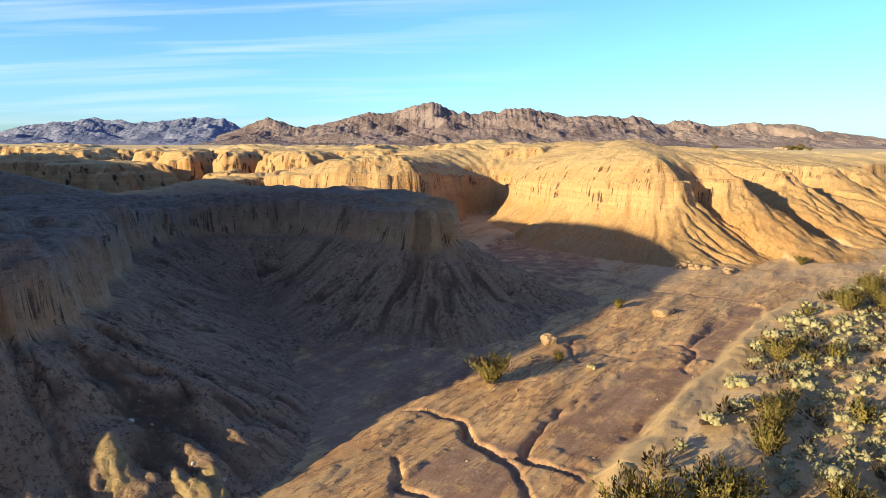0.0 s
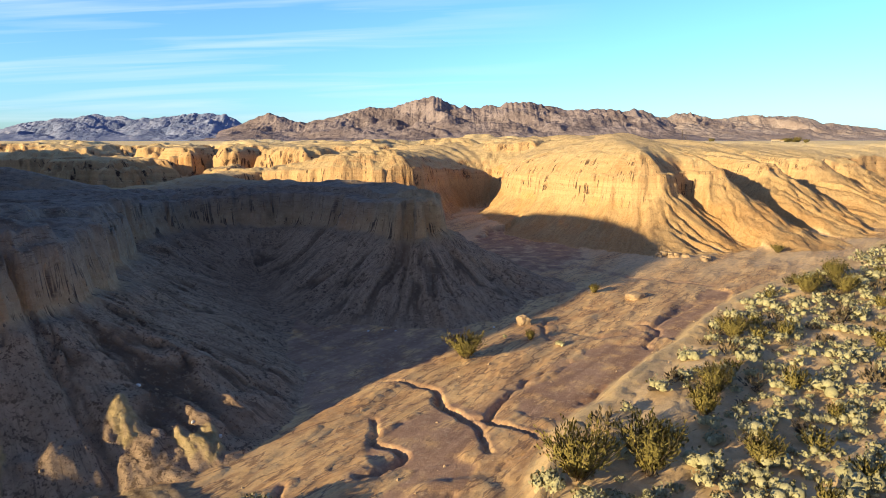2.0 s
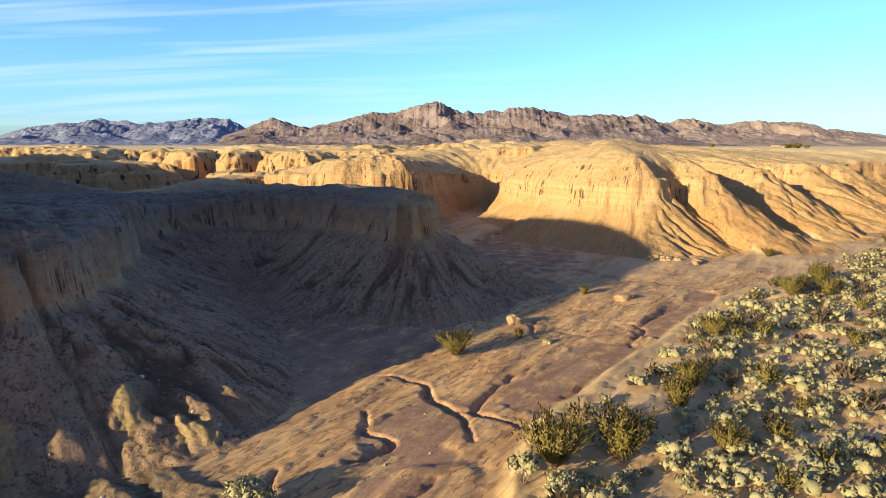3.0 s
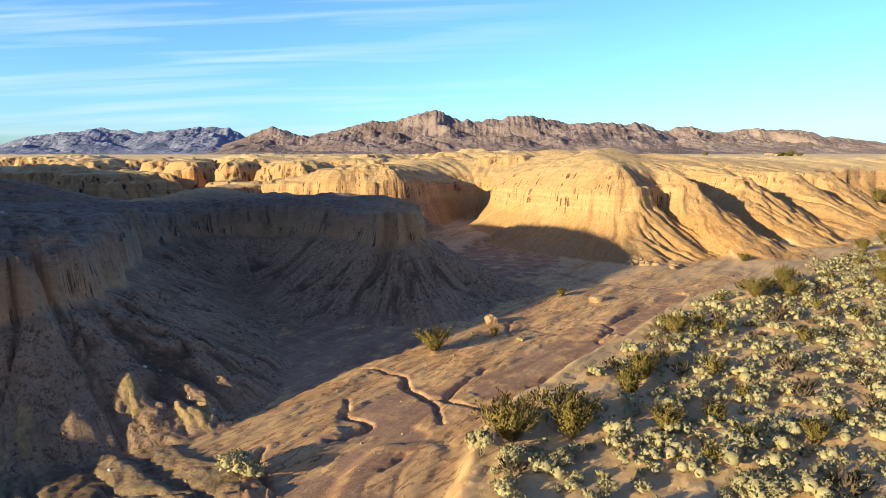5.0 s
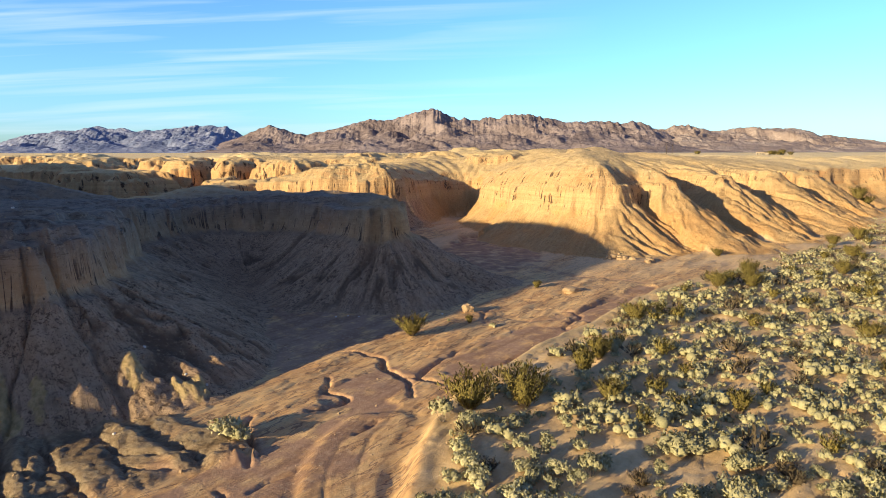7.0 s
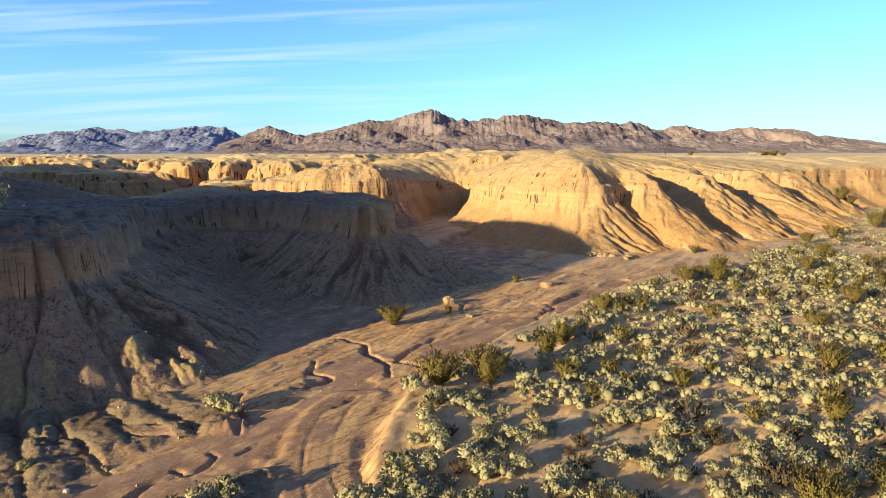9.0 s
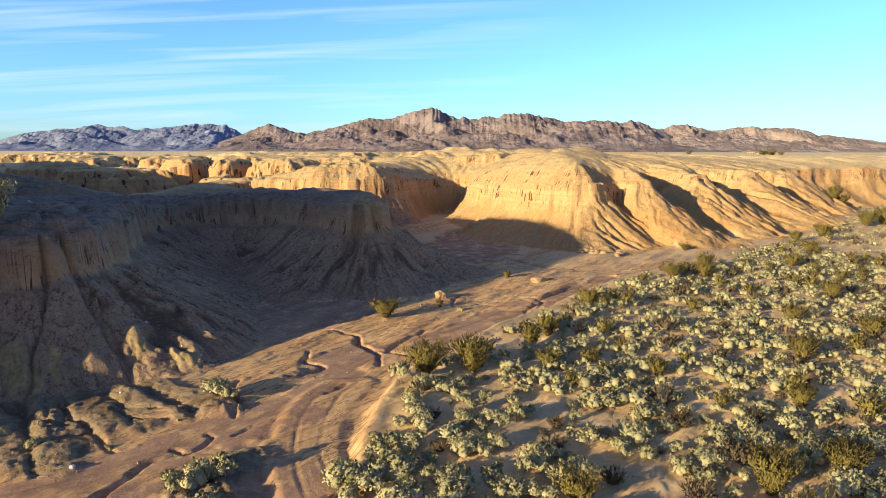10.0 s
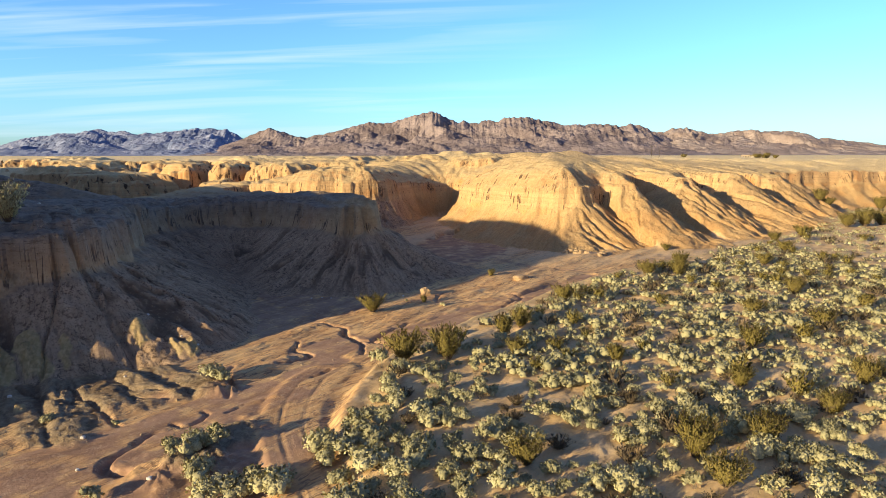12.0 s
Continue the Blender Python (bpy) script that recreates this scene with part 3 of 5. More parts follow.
def land(x, y):
    """Height of the land and masks of what it is made of, at arrays x, y."""
    near = (np.abs(x) < 60) & (y > 5) & (y < 150)
    nx, ny = x[near], y[near]
    blocks, n_blocks = tiles(x, y), tiles(nx, ny)
    wash = -0.02 * np.clip(y - 85, 0, 170) + 0.14 * fbm(x / 9, y / 9, 3, 5) + 1.8 * smooth(112, 150, y) * smooth(30, 8, x)
    # thin shelves left by old floods
    c, s = math.cos(radians(52)), math.sin(radians(52))
    shelf = fbm((c * x + s * y) / 8.0, (c * y - s * x) / 1.7, 3, 9, 0.42) * 4.0
    step = np.floor(shelf) + smooth(0.86, 1.0, shelf - np.floor(shelf))
    wash += 0.08 * step + 0.03 * fbm(x / 0.8, y / 0.8, 4, 15)
    # thin drainage cuts
    fu, fv = (c * x + s * y) / 6.0, (c * y - s * x) / 2.4
    for size, deep in ((1.0, 0.10), (0.7, 0.04)):
        n = vnoise(fu / size + 0.25 * vnoise(x / 1.7, y / 1.7, 38), fv / size + 0.25 * vnoise(x / 1.4, y / 1.4, 39), 35 + int(10 * size))
        wash -= deep * smooth(0.10, 0.0, np.abs(n)) * smooth(-0.2, 0.3, fbm(x / 11, y / 11, 2, 37))
    mud = np.zeros_like(x)
    for mx, my, ml, mw, head in MUD_AND_SHADE:
        ch, sh = math.cos(radians(head)), math.sin(radians(head))
        u, v = (ch * (x - mx) + sh * (y - my)) / ml, (ch * (y - my) - sh * (x - mx)) / mw
        mud = np.maximum(mud, smooth(1.03, 0.93, np.sqrt(u ** 4 + v ** 4) ** 0.5 + 0.22 * fbm(x / 2.2, y / 2.2, 3, 17)))
    floor = -0.02 * np.clip(y - 85, 0, 170) - 0.22
    wash = wash * (1 - 0.8 * mud) + floor * 0.8 * mud
    cut, dirt = np.zeros_like(nx), np.zeros_like(nx)
    jx, jy = nx + 0.3 * fbm(nx / 1.1, ny / 1.1, 3, 19), ny + 0.3 * fbm(nx / 1.1, ny / 1.1, 3, 20)
    for line in CHANNELS:
        d, _, _, att = near_line(jx, jy, line, 0.0, n_blocks, 3.0)
        cut = np.maximum(cut, att[:, 0] * smooth(att[:, 1] * 0.5 + 0.15, att[:, 1] * 0.2, d))
        dirt = np.maximum(dirt, smooth(att[:, 1] + 0.8, 0.1, d))
    # terrace with scrub on the right
    d, side, _, _ = near_line(x + 0.3 * vnoise(x / 2.3, y / 2.3, 21), y, TERRACE, 0.0, blocks)
    t_in = np.where(side < 0, d, -d)
    z = wash + 0.62 * smooth(-0.75, 0.55, t_in) + 0.16 * smooth(-0.4, 0.4, t_in) * smooth(1.6, 0.6, t_in) + smooth(0, 5, t_in) * (0.16 * fbm(x / 2.6, y / 2.6, 4, 31) + 0.1)
    rut = np.zeros_like(nx)
    for line in RUTS:
        d, _, _, _ = near_line(nx + 0.08 * vnoise(nx, ny, 23), ny, line, 0.0, n_blocks, 3.0)
        rut = np.maximum(rut, np.maximum(smooth(0.22, 0.08, d), 0.3 * smooth(0.12, 0.03, np.abs(d - 0.42))) * (0.65 + 0.35 * vnoise(nx / 1.8, ny / 1.8, 24)))
    road = np.zeros_like(nx)
    for line in (RUTS[0], RUTS[2]):
        road = np.maximum(road, smooth(1.9, 0.9, near_line(nx, ny, line, 0.0, n_blocks, 3.0)[0]))
    zn = z[near]
    zn = zn * (1 - 0.92 * road) + 0.92 * road * (0.1 + 0.25 * smooth(42, 30, ny))
    for hx, hy, hh, hr in HUMPS:
        d = np.hypot(nx - hx + 0.5 * vnoise(nx / 1.3, ny / 1.3, 25), ny - hy + 0.5 * vnoise(nx / 1.3, ny / 1.3, 26)) / hr
        rill = ridged(np.arctan2(ny - hy, nx - hx) * 2.2 + hx, d * 0.4, 2, 27)
        zn = np.maximum(zn, zn * 0.5 + 0.40 * hh * (1 - d) * (0.35 + 0.95 * rill) + 0.18 * hh * ridged(nx / 1.1, ny / 1.1, 3, 28) * smooth(1, 0.6, d))
    ribs = np.zeros_like(nx)
    for hx, hy, hr in RIBS:
        ribs = np.maximum(ribs, smooth(hr, hr * 0.55, np.hypot(nx - hx, ny - hy) + 1.2 * vnoise(nx / 1.7, ny / 1.7, 29)))
    n_out, _, n_run, _ = near_line(nx + 0.5 * vnoise(nx / 4, ny / 4, 34), ny + 0.5 * vnoise(nx / 4, ny / 4, 35), RIM, 8.0, n_blocks)
    lobe = np.abs(vnoise(n_run / 1.9 + 0.18 * vnoise(nx / 2.2, ny / 2.2, 36), n_out / 26, 33))
    lobe2 = np.abs(vnoise(n_run / 0.75 + 0.22 * vnoise(nx / 0.9, ny / 0.9, 40), n_out / 11, 42))
    zn += ribs * (0.34 * lobe + 0.20 * lobe2 + 0.10 * ridged(nx / 0.8, ny / 0.8, 2, 47) + 0.07 * fbm(nx / 0.4, ny / 0.4, 3, 46) - 0.14)
    z[near] = zn - 0.40 * cut - 0.06 * rut
    mud[near] = np.maximum(mud[near], 0.8 * dirt)
    ribbed = np.zeros_like(x)
    ribbed[near] = ribs
    crack_shade = np.zeros_like(x)
    crack_shade[near] = ribs * np.maximum(smooth(0.13, 0.03, lobe), 0.8 * smooth(0.14, 0.04, lobe2))
    tracks = np.zeros_like(x)
    tracks[near] = road
    wheel = np.zeros_like(x)
    wheel[near] = rut
    # badlands
    wx = x + 1.2 * fbm(x / 7, y / 7, 3, 41) + 0.3 * vnoise(x / 1.2, y / 1.2, 43)
    wy = y + 1.2 * fbm(x / 7, y / 7, 3, 51) + 0.3 * vnoise(x / 1.2, y / 1.2, 53)
    dist, _, along, att = near_line(wx, wy, RIM, 8.0, blocks)
    ins = inside(wx, wy, MESA)
    fall, _, run, _ = near_line(x + 0.35 * vnoise(x / 5, y / 5, 44), y + 0.35 * vnoise(x / 5, y / 5, 45), RIM, 8.0, blocks)
    rim, foot, width, rise, carve = att.T
    foot = foot + (1.0 * vnoise(along / 3.6, 0 * along, 55) + 0.5 * vnoise(along / 1.1, 0 * along, 56)) * smooth(10.4, 9.0, foot) * (0.35 + 0.65 * smooth(2, 12, x))
    rim = rim + 0.35 * vnoise(along / 5, 0 * along, 57) + 0.25 * vnoise(along / 1.7, 0 * along, 58)
    out = np.where(ins, -dist, dist)
    flute = ridged(along / 1.3, out / 16, 3, 61)
    crack = 1 - smooth(0.0, 0.10, np.abs(vnoise(along / 3.0 + 0.1 * out, out / 30, 63)))
    carve = carve * (1 - 0.5 * smooth(70, 80, y) * smooth(112, 104, y))
    out_c = out + carve * (0.30 * (0.5 - flute) + 0.9 * crack) + 0.25 * fbm(x / 1.4, y / 1.4, 3, 62) + 0.9 * vnoise(along / 4.3, out / 40, 64) * smooth(-3, -0.5, out) * smooth(-2.5, 0, out)
    # cap: the rim is rounded off above the upright face
    ledge = 0.10 * np.sign(vnoise(along / 9, out_c * 2.2, 65)) * smooth(-0.2, 0.4, out_c)
    soft = smooth(112, 126, y) * smooth(46, 36, x)
    cap = 0.06 + 0.05 * soft
    cliff = cap * smooth(-0.8 - 3.0 * soft, 0.2, out_c) + (1 - cap) * (smooth(0.05, 1.0, out_c + ledge) * (1 - soft) + soft * (0.72 * smooth(0.0, 1.3, out_c + ledge) + 0.28 * smooth(0.6, 4.5, out_c)))
    width = width * (1 + (0.07 + 0.15 * smooth(62, 76, y)) * vnoise(along / 6, 0 * along, 67))
    t = np.clip((out_c - 0.7) / width, 0, 1)
    warp = 0.35 * vnoise(x / 2.6, y / 2.6, 71)
    flank = smooth(25, 31, x) * smooth(150, 110, x)
    fin = ridged((0.72 * x + 0.69 * y) / 3.0 + 0.25 * warp, (0.69 * x - 0.72 * y) / 40, 2, 74)
    gully = (1 - flank) * ridged(run / 4.2 + 0.5 * warp, fall / 40, 2, 73) + flank * fin
    rill = np.abs(vnoise(run / 1.25 + 0.35 * vnoise(x / 1.7, y / 1.7, 76), fall / 14, 75))
    thread = np.abs(vnoise(run / 0.62 + 0.3 * vnoise(x / 0.9, y / 0.9, 78), fall / 7, 79))
    talus = wash + (foot - wash) * ((1 - t) ** (1.2 - 0.15 * smooth(70, 58, y)))
    close = smooth(66, 54, y) * smooth(-15, -24, x)
    swell = np.sin(np.pi * np.clip(t * 1.02, 0, 1)) ** 0.6
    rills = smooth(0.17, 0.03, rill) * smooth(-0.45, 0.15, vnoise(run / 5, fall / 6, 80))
    threads = smooth(0.16, 0.03, thread) * smooth(-0.3, 0.2, vnoise(run / 3, fall / 4, 82))
    talus -= (0.32 + 2.08 * flank - 0.1 * close) * 1.2 * (1 - gully) ** 2.2 * swell
    talus -= ((0.30 + 0.10 * close) * rills + 0.15 * threads) * (1 - 0.5 * flank) * swell
    talus -= flank * 0.5 * smooth(0.28, 0.0, np.abs(vnoise((0.72 * x + 0.69 * y) / 1.2 + 0.25 * warp, (0.69 * x - 0.72 * y) / 26, 83))) * swell
    talus += 0.10 * fbm(x / 0.8, y / 0.8, 3, 77) * smooth(1.0, 0.8, t)
    depth = np.maximum(-out, 0)
    hills = fbm(x / 30, y / 30, 4, 81) * 2.6 + (ridged(x / 23, y / 23, 3, 85) - 0.6) * 4.2
    wild = smooth(3, 40, depth) * (1 - 0.6 * smooth(20, 60, x)) * (0.35 + 0.65 * smooth(-40, 0, x))
    top = rim + (rise + 1.0) * (1 - np.exp(-depth / (15 - 6 * soft))) + (hills - 0.8 * smooth(10, -30, x)) * wild + 0.3 * fbm(x / 5, y / 5, 4, 91) * smooth(0, 3, depth)
    top -= (0.5 - 0.35 * soft) * (1 - ridged(along / 4.2 + warp, depth / 14, 2, 93)) ** 2 * smooth(0.5, 4, depth) * smooth(30, 8, depth)
    top -= flank * 1.5 * (1 - fin) ** 2 * smooth(16, 2, depth)
    shelf_w = 1.6 + 1.5 * vnoise(along / 5, 0 * along, 94) + 0.8 * vnoise(x / 1.6, y / 1.6, 96)
    top -= 0.75 * smooth(0.35, -0.35, depth - shelf_w) * smooth(112, 100, y) * smooth(0.05, 0.6, shelf_w)
    top -= 3.0 * smooth(98, 135, y) * smooth(205, 170, y) * smooth(-10, -26, x) * smooth(-125, -95, x) * smooth(4, 20, depth)
    far = smooth(120, 380, depth)
    top = top * (1 - far) + (12.5 + 2.8 * smooth(150, 700, depth) + 1.0 * fbm(x / 90, y / 90, 4, 95)) * far
    for kx, ky, kz, kr in KNOLLS:
        m = (np.abs(x - kx) < 1.5 * kr) & (np.abs(y - ky) < 1.5 * kr) & (depth > 2)
        px, py = x[m], y[m]
        d = np.hypot(px - kx, py - ky) / kr + 0.34 * fbm(px / 9, py / 9, 4, 89)
        d += 0.34 * (ridged(np.arctan2(py - ky, px - kx) * kr / 4.5, d * 0.5, 3, 90) - 0.5) * smooth(0.2, 0.8, d)
        top[m] = np.maximum(top[m], kz - 3.0 * d ** 2 - (kz - 7) * smooth(0.66, 1.2, d) + 0.7 * fbm(px / 4, py / 4, 4, 86) - 0.9 * (1 - ridged(px / 6.5, py / 6.5, 3, 84)) ** 2)
    # flat beds stand out as thin ledges
    thin = top / 0.55 + 0.6 * fbm(x / 6, y / 6, 3, 88)
    ledge = 0.55 * (np.floor(thin) + smooth(0.7, 1.0, thin - np.floor(thin)) - 0.6 * fbm(x / 6, y / 6, 3, 88))
    top += (ledge - top) * 0.6 * smooth(0.5, 2.5, depth) * smooth(-8, -25, x) * smooth(80, 50, depth)
    # badland knolls with stepped sides
    knoll = top / 2.4 + 0.25 * fbm(x / 8, y / 8, 2, 87)
    stepped = 2.4 * (np.floor(knoll) + smooth(0.55, 1.0, knoll - np.floor(knoll)) - 0.25 * fbm(x / 8, y / 8, 2, 87))
    top += (stepped - top) * 0.6 * smooth(14, 40, depth) * smooth(200, 120, depth) * smooth(40, 10, x)
    mesa = np.where(out_c < -4.0, top, top + (talus - top) * cliff)
    # beds: small ledges across the upright faces
    bed = mesa / 0.85 + 0.5 * fbm(x / 5, y / 5, 3, 99)
    ledges = 0.85 * (np.floor(bed) + smooth(0.45, 1.0, bed - np.floor(bed)) - 0.5 * fbm(x / 5, y / 5, 3, 99))
    on_face = smooth(0.04, 0.2, cliff) * smooth(0.10, 0.0, t)
    mesa += (ledges - mesa) * 0.55 * on_face * (0.4 + 0.6 * carve) * (1 - 0.7 * soft)
    mesa -= 0.40 * np.exp(-((mesa - 10.9 - 0.3 * vnoise(along / 8, 0 * along, 68)) / 0.22) ** 2) * soft * smooth(0, 8, x) * smooth(0.0, 0.02, cliff)
    # crumbling crust
    crumb = ridged(x / 1.15, y / 1.15, 3, 141) - 0.5
    mesa += crumb * (0.14 * smooth(45, 20, x) * smooth(0.02, 0.2, t) * smooth(1.0, 0.85, t) + 0.16 * smooth(0.2, 2.0, depth) * smooth(60, 30, depth))
    mesa = np.where(t >= 1, -50, mesa)
    is_mesa = mesa > z
    z = np.maximum(z, mesa)
    pale = np.zeros_like(x)
    m = (x > -44) & (x < -16) & (y > 36) & (y < 56)
    px, py = x[m] + 0.25 * vnoise(x[m] / 0.9, y[m] / 0.9, 144), y[m] + 0.25 * vnoise(x[m] / 0.9, y[m] / 0.9, 145)
    lump, mask = np.zeros_like(px), np.zeros_like(px)
    for kx, ky, long, wide, tall in SUNLIT_RIBS:
        u, v = (0.76 * (px - kx) - 0.65 * (py - ky)) / long, (0.65 * (px - kx) + 0.76 * (py - ky)) / (wide * 0.7)
        body = np.clip(1 - (2 * u - 1) ** 4, 0, 1) * np.clip(1 - v * v, 0, 1)
        split = ridged(v * wide * 1.6 + kx, u * long / 5, 2, 146)
        lump = np.maximum(lump, 0.8 * tall * body ** 0.8 * (0.15 + 0.85 * split))
        mask = np.maximum(mask, smooth(0.02, 0.3, body))
    z[m] += 0.36 * lump * (0.5 + 0.9 * ridged(px / 0.5, py / 0.5, 2, 149)) + 0.20 * mask * (ridged(px / 0.36, py / 0.36, 2, 147) - 0.3)
    pale[m] = mask * smooth(0.15, 0.35, 0.5 + 0.5 * fbm(px / 0.8, py / 0.8, 3, 148))
    # the shading hill
    dc, _, _, ch = near_line(x, y, CREST, 0.0, blocks)
    z = np.maximum(z, ch[:, 0] - ch[:, 1] * dc - 0.5 * smooth(0, 3, dc) * (1 - ridged(x / 4, y / 4, 2, 97)))
    dc, _, _, ch = near_line(x + 2 * vnoise(x / 9, y / 9, 102), y + 2 * vnoise(x / 9, y / 9, 103), SHOULDER, 0.0, blocks)
    z = np.maximum(z, ch[:, 0] - 0.6 * np.maximum(dc - 1.5, 0) - 0.9 * smooth(0, 4, dc) * (1 - ridged(x / 5, y / 5, 3, 98)) ** 1.5 + 0.3 * fbm(x / 3, y / 3, 3, 104))
    clear = smooth(0, 0.5, 1 - tracks)
    return z, {"scrub": np.where(is_mesa, 0, smooth(0.2, 0.9, t_in) * clear), "mesa": is_mesa * 1.0, "cliff": np.where(is_mesa, cliff * (1 - smooth(0.0, 0.12, t)), 0),
               "talus": np.where(is_mesa, smooth(0.02, 0.15, t), 0), "mud": np.where(is_mesa, 0, mud * smooth(0.6, 0, t_in)), "along": run, "out": np.where(ins, -fall, fall), "crack": np.where(is_mesa, np.maximum(smooth(0.16, 0.04, rill) * smooth(-0.5, 0.0, vnoise(run / 5, fall / 6, 80)), 0.8 * threads) * swell * (1 - flank), crack_shade), "wheel": wheel, "bounce_tint": smooth(62, 50, y) * smooth(-17, -24, x), "pale": pale, "ribbed": np.where(is_mesa, 0, ribbed), "bank": np.where(is_mesa, 0, smooth(-1.0, -0.5, t_in) * smooth(1.5, 0.7, t_in) * smooth(40, 50, y)), "grey": smooth(0, -22, x) * smooth(150, 110, y), "warm": smooth(-2, 14, x + 0.3 * (y - 100)) * smooth(90, 110, y)}


def steps(pieces, grow_a, lim_a, grow_b, lim_b):
    """Grid lines: even pieces (start, end, step) side by side, then ever wider steps out to the limits."""
    line = np.concatenate([np.arange(a, b - 0.5 * h, h) for a, b, h in pieces])
    lo, hi = [], []
    h, v = pieces[0][2], line[0]
    while v > lim_a:
        h *= 1 + grow_a
        v -= h
        lo.append(v)
    h, v = pieces[-1][2], line[-1]
    while v < lim_b:
        h *= 1 + grow_b
        v += h
        hi.append(v)
    return np.concatenate([lo[::-1], line, hi])


# Grid columns fan out with the distance: x = u * SPAN(y), and beyond u = 1.3 they spread by fixed steps.
GU = np.concatenate([np.arange(-1.3, -0.78, 0.01), np.arange(-0.78, 0.75, 0.0026), np.arange(0.75, 1.3, 0.012)])
SIDE = 2.0 * 1.19 ** np.arange(1, 40)
GY = steps([(26, 62, 0.15), (62, 112, 0.21), (112, 160, 0.31), (160, 205, 0.62), (205, 290, 1.2)], 0.09, -700, 0.06, 4300)
SPAN = np.maximum(GY, 24.0) + 15.0
_X = np.concatenate([GU[0] * SPAN[:, None] - SIDE[None, ::-1], GU[None, :] * SPAN[:, None], GU[-1] * SPAN[:, None] + SIDE[None, :]], 1)
_Y = np.repeat(GY[:, None], _X.shape[1], 1)


def sheet(name, X, Y, z, masks):
    ny, nx = X.shape
    me = bpy.data.meshes.new(name)
    me.vertices.add(nx * ny)
    me.vertices.foreach_set("co", np.stack([X.ravel(), Y.ravel(), z], -1).astype(np.float32).ravel())
    i = (np.arange(ny - 1)[:, None] * nx + np.arange(nx - 1)[None, :]).ravel()
    quads = np.stack([i, i + 1, i + 1 + nx, i + nx], -1)
    me.loops.add(4 * len(i))
    me.loops.foreach_set("vertex_index", quads.ravel().astype(np.int32))
    me.polygons.add(len(i))
    me.polygons.foreach_set("loop_start", (np.arange(len(i)) * 4).astype(np.int32))
    me.polygons.foreach_set("use_smooth", np.ones(len(i), bool))
    for key, values in masks.items():
        me.attributes.new(key, "FLOAT", "POINT").data.foreach_set("value", values.astype(np.float32))
    me.update(calc_edges=True)
    me.validate()
    return me


_z, _masks = land(_X.ravel(), _Y.ravel())
# steep bare faces anywhere on the high ground
_Z = _z.reshape(_X.shape)
# slopes that come from two stretches of the rim run into one another
_A, _O = _masks["along"].reshape(_X.shape), np.abs(_masks["out"].reshape(_X.shape))
_seam = np.zeros(_X.shape)
_seam[1:] = np.maximum(_seam[1:], np.abs(np.diff(_A, axis=0)) > 7)
_seam[:, 1:] = np.maximum(_seam[:, 1:], np.abs(np.diff(_A, axis=1)) > 7)
_seam *= smooth(3, 6, _O)


def blurred(v, times):
    for _ in range(times):
        v = (np.roll(v, 1, 0) + v + np.roll(v, -1, 0)) / 3
        v = (np.roll(v, 1, 1) + v + np.roll(v, -1, 1)) / 3
    return v


_seam = np.clip(8 * blurred(_seam, 20), 0, 1)
_Z[:] = _Z + (blurred(_Z, 22) - _Z) * _seam
_z = _Z.ravel()
_across = np.gradient(_Z, axis=1) / np.gradient(_X, axis=1)
_ahead = (np.gradient(_Z, axis=0) - _across * np.gradient(_X, axis=0)) / np.gradient(_Y, axis=0)
_steep = smooth(0.55, 1.1, np.hypot(_across, _ahead).ravel())
_masks["cliff"] = np.maximum(_masks["cliff"], _steep * _masks["mesa"] * (1 - _masks["talus"]) * smooth(100, 130, _Y.ravel()))
ground = new("ground", sheet("ground", _X, _Y, _z, _masks))
tagged(ground, "tan desert badlands with eroded cliffs above a dry sandy wash", "ground", kind="structure")
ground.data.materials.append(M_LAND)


def height(x, y):
    """Height of the ground sheet at one place."""
    j = int(np.clip(np.searchsorted(GY, y) - 1, 0, len(GY) - 2))
    v = (y - GY[j]) / (GY[j + 1] - GY[j])
    row = _X[j] * (1 - v) + _X[j + 1] * v
    i = int(np.clip(np.searchsorted(row, x) - 1, 0, len(row) - 2))
    u = (x - row[i]) / (row[i + 1] - row[i])
    return float((_Z[j, i] * (1 - u) + _Z[j, i + 1] * u) * (1 - v) + (_Z[j + 1, i] * (1 - u) + _Z[j + 1, i + 1] * u) * v)


# ---- distant mountains: skyline as tangent of the heading and tangent of the height ----
SKYLINES = [
    ("blue_mountains", 3950, "hazy blue-grey desert mountains with shaded ravines", M_ROCK_HAZE, 3,
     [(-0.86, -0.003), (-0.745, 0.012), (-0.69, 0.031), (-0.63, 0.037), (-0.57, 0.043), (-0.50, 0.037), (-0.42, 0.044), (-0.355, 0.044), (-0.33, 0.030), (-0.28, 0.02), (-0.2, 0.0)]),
    ("brown_mountains", 3500, "bare purple-brown desert mountains with rugged ridges", M_ROCK, 5,
     [(-0.42, 0.0), (-0.35, 0.022), (-0.285, 0.0455), (-0.225, 0.028), (-0.175, 0.042), (-0.135, 0.052), (-0.08, 0.055), (-0.045, 0.068), (-0.02, 0.072), (0.012, 0.060), (0.045, 0.055),
      (0.10, 0.060), (0.142, 0.062), (0.20, 0.052), (0.26, 0.052), (0.31, 0.051), (0.36, 0.035), (0.40, 0.022), (0.46, 0.010), (0.55, 0.0)]),
    ("pale_mountains", 3700, "low pale brown desert hills along the skyline", M_ROCK_PALE, 8,
     [(0.28, 0.0), (0.355, 0.040), (0.40, 0.045), (0.44, 0.038), (0.50, 0.040), (0.53, 0.043), (0.575, 0.041), (0.62, 0.030), (0.68, 0.024), (0.745, 0.016), (0.86, 0.006)]),
]
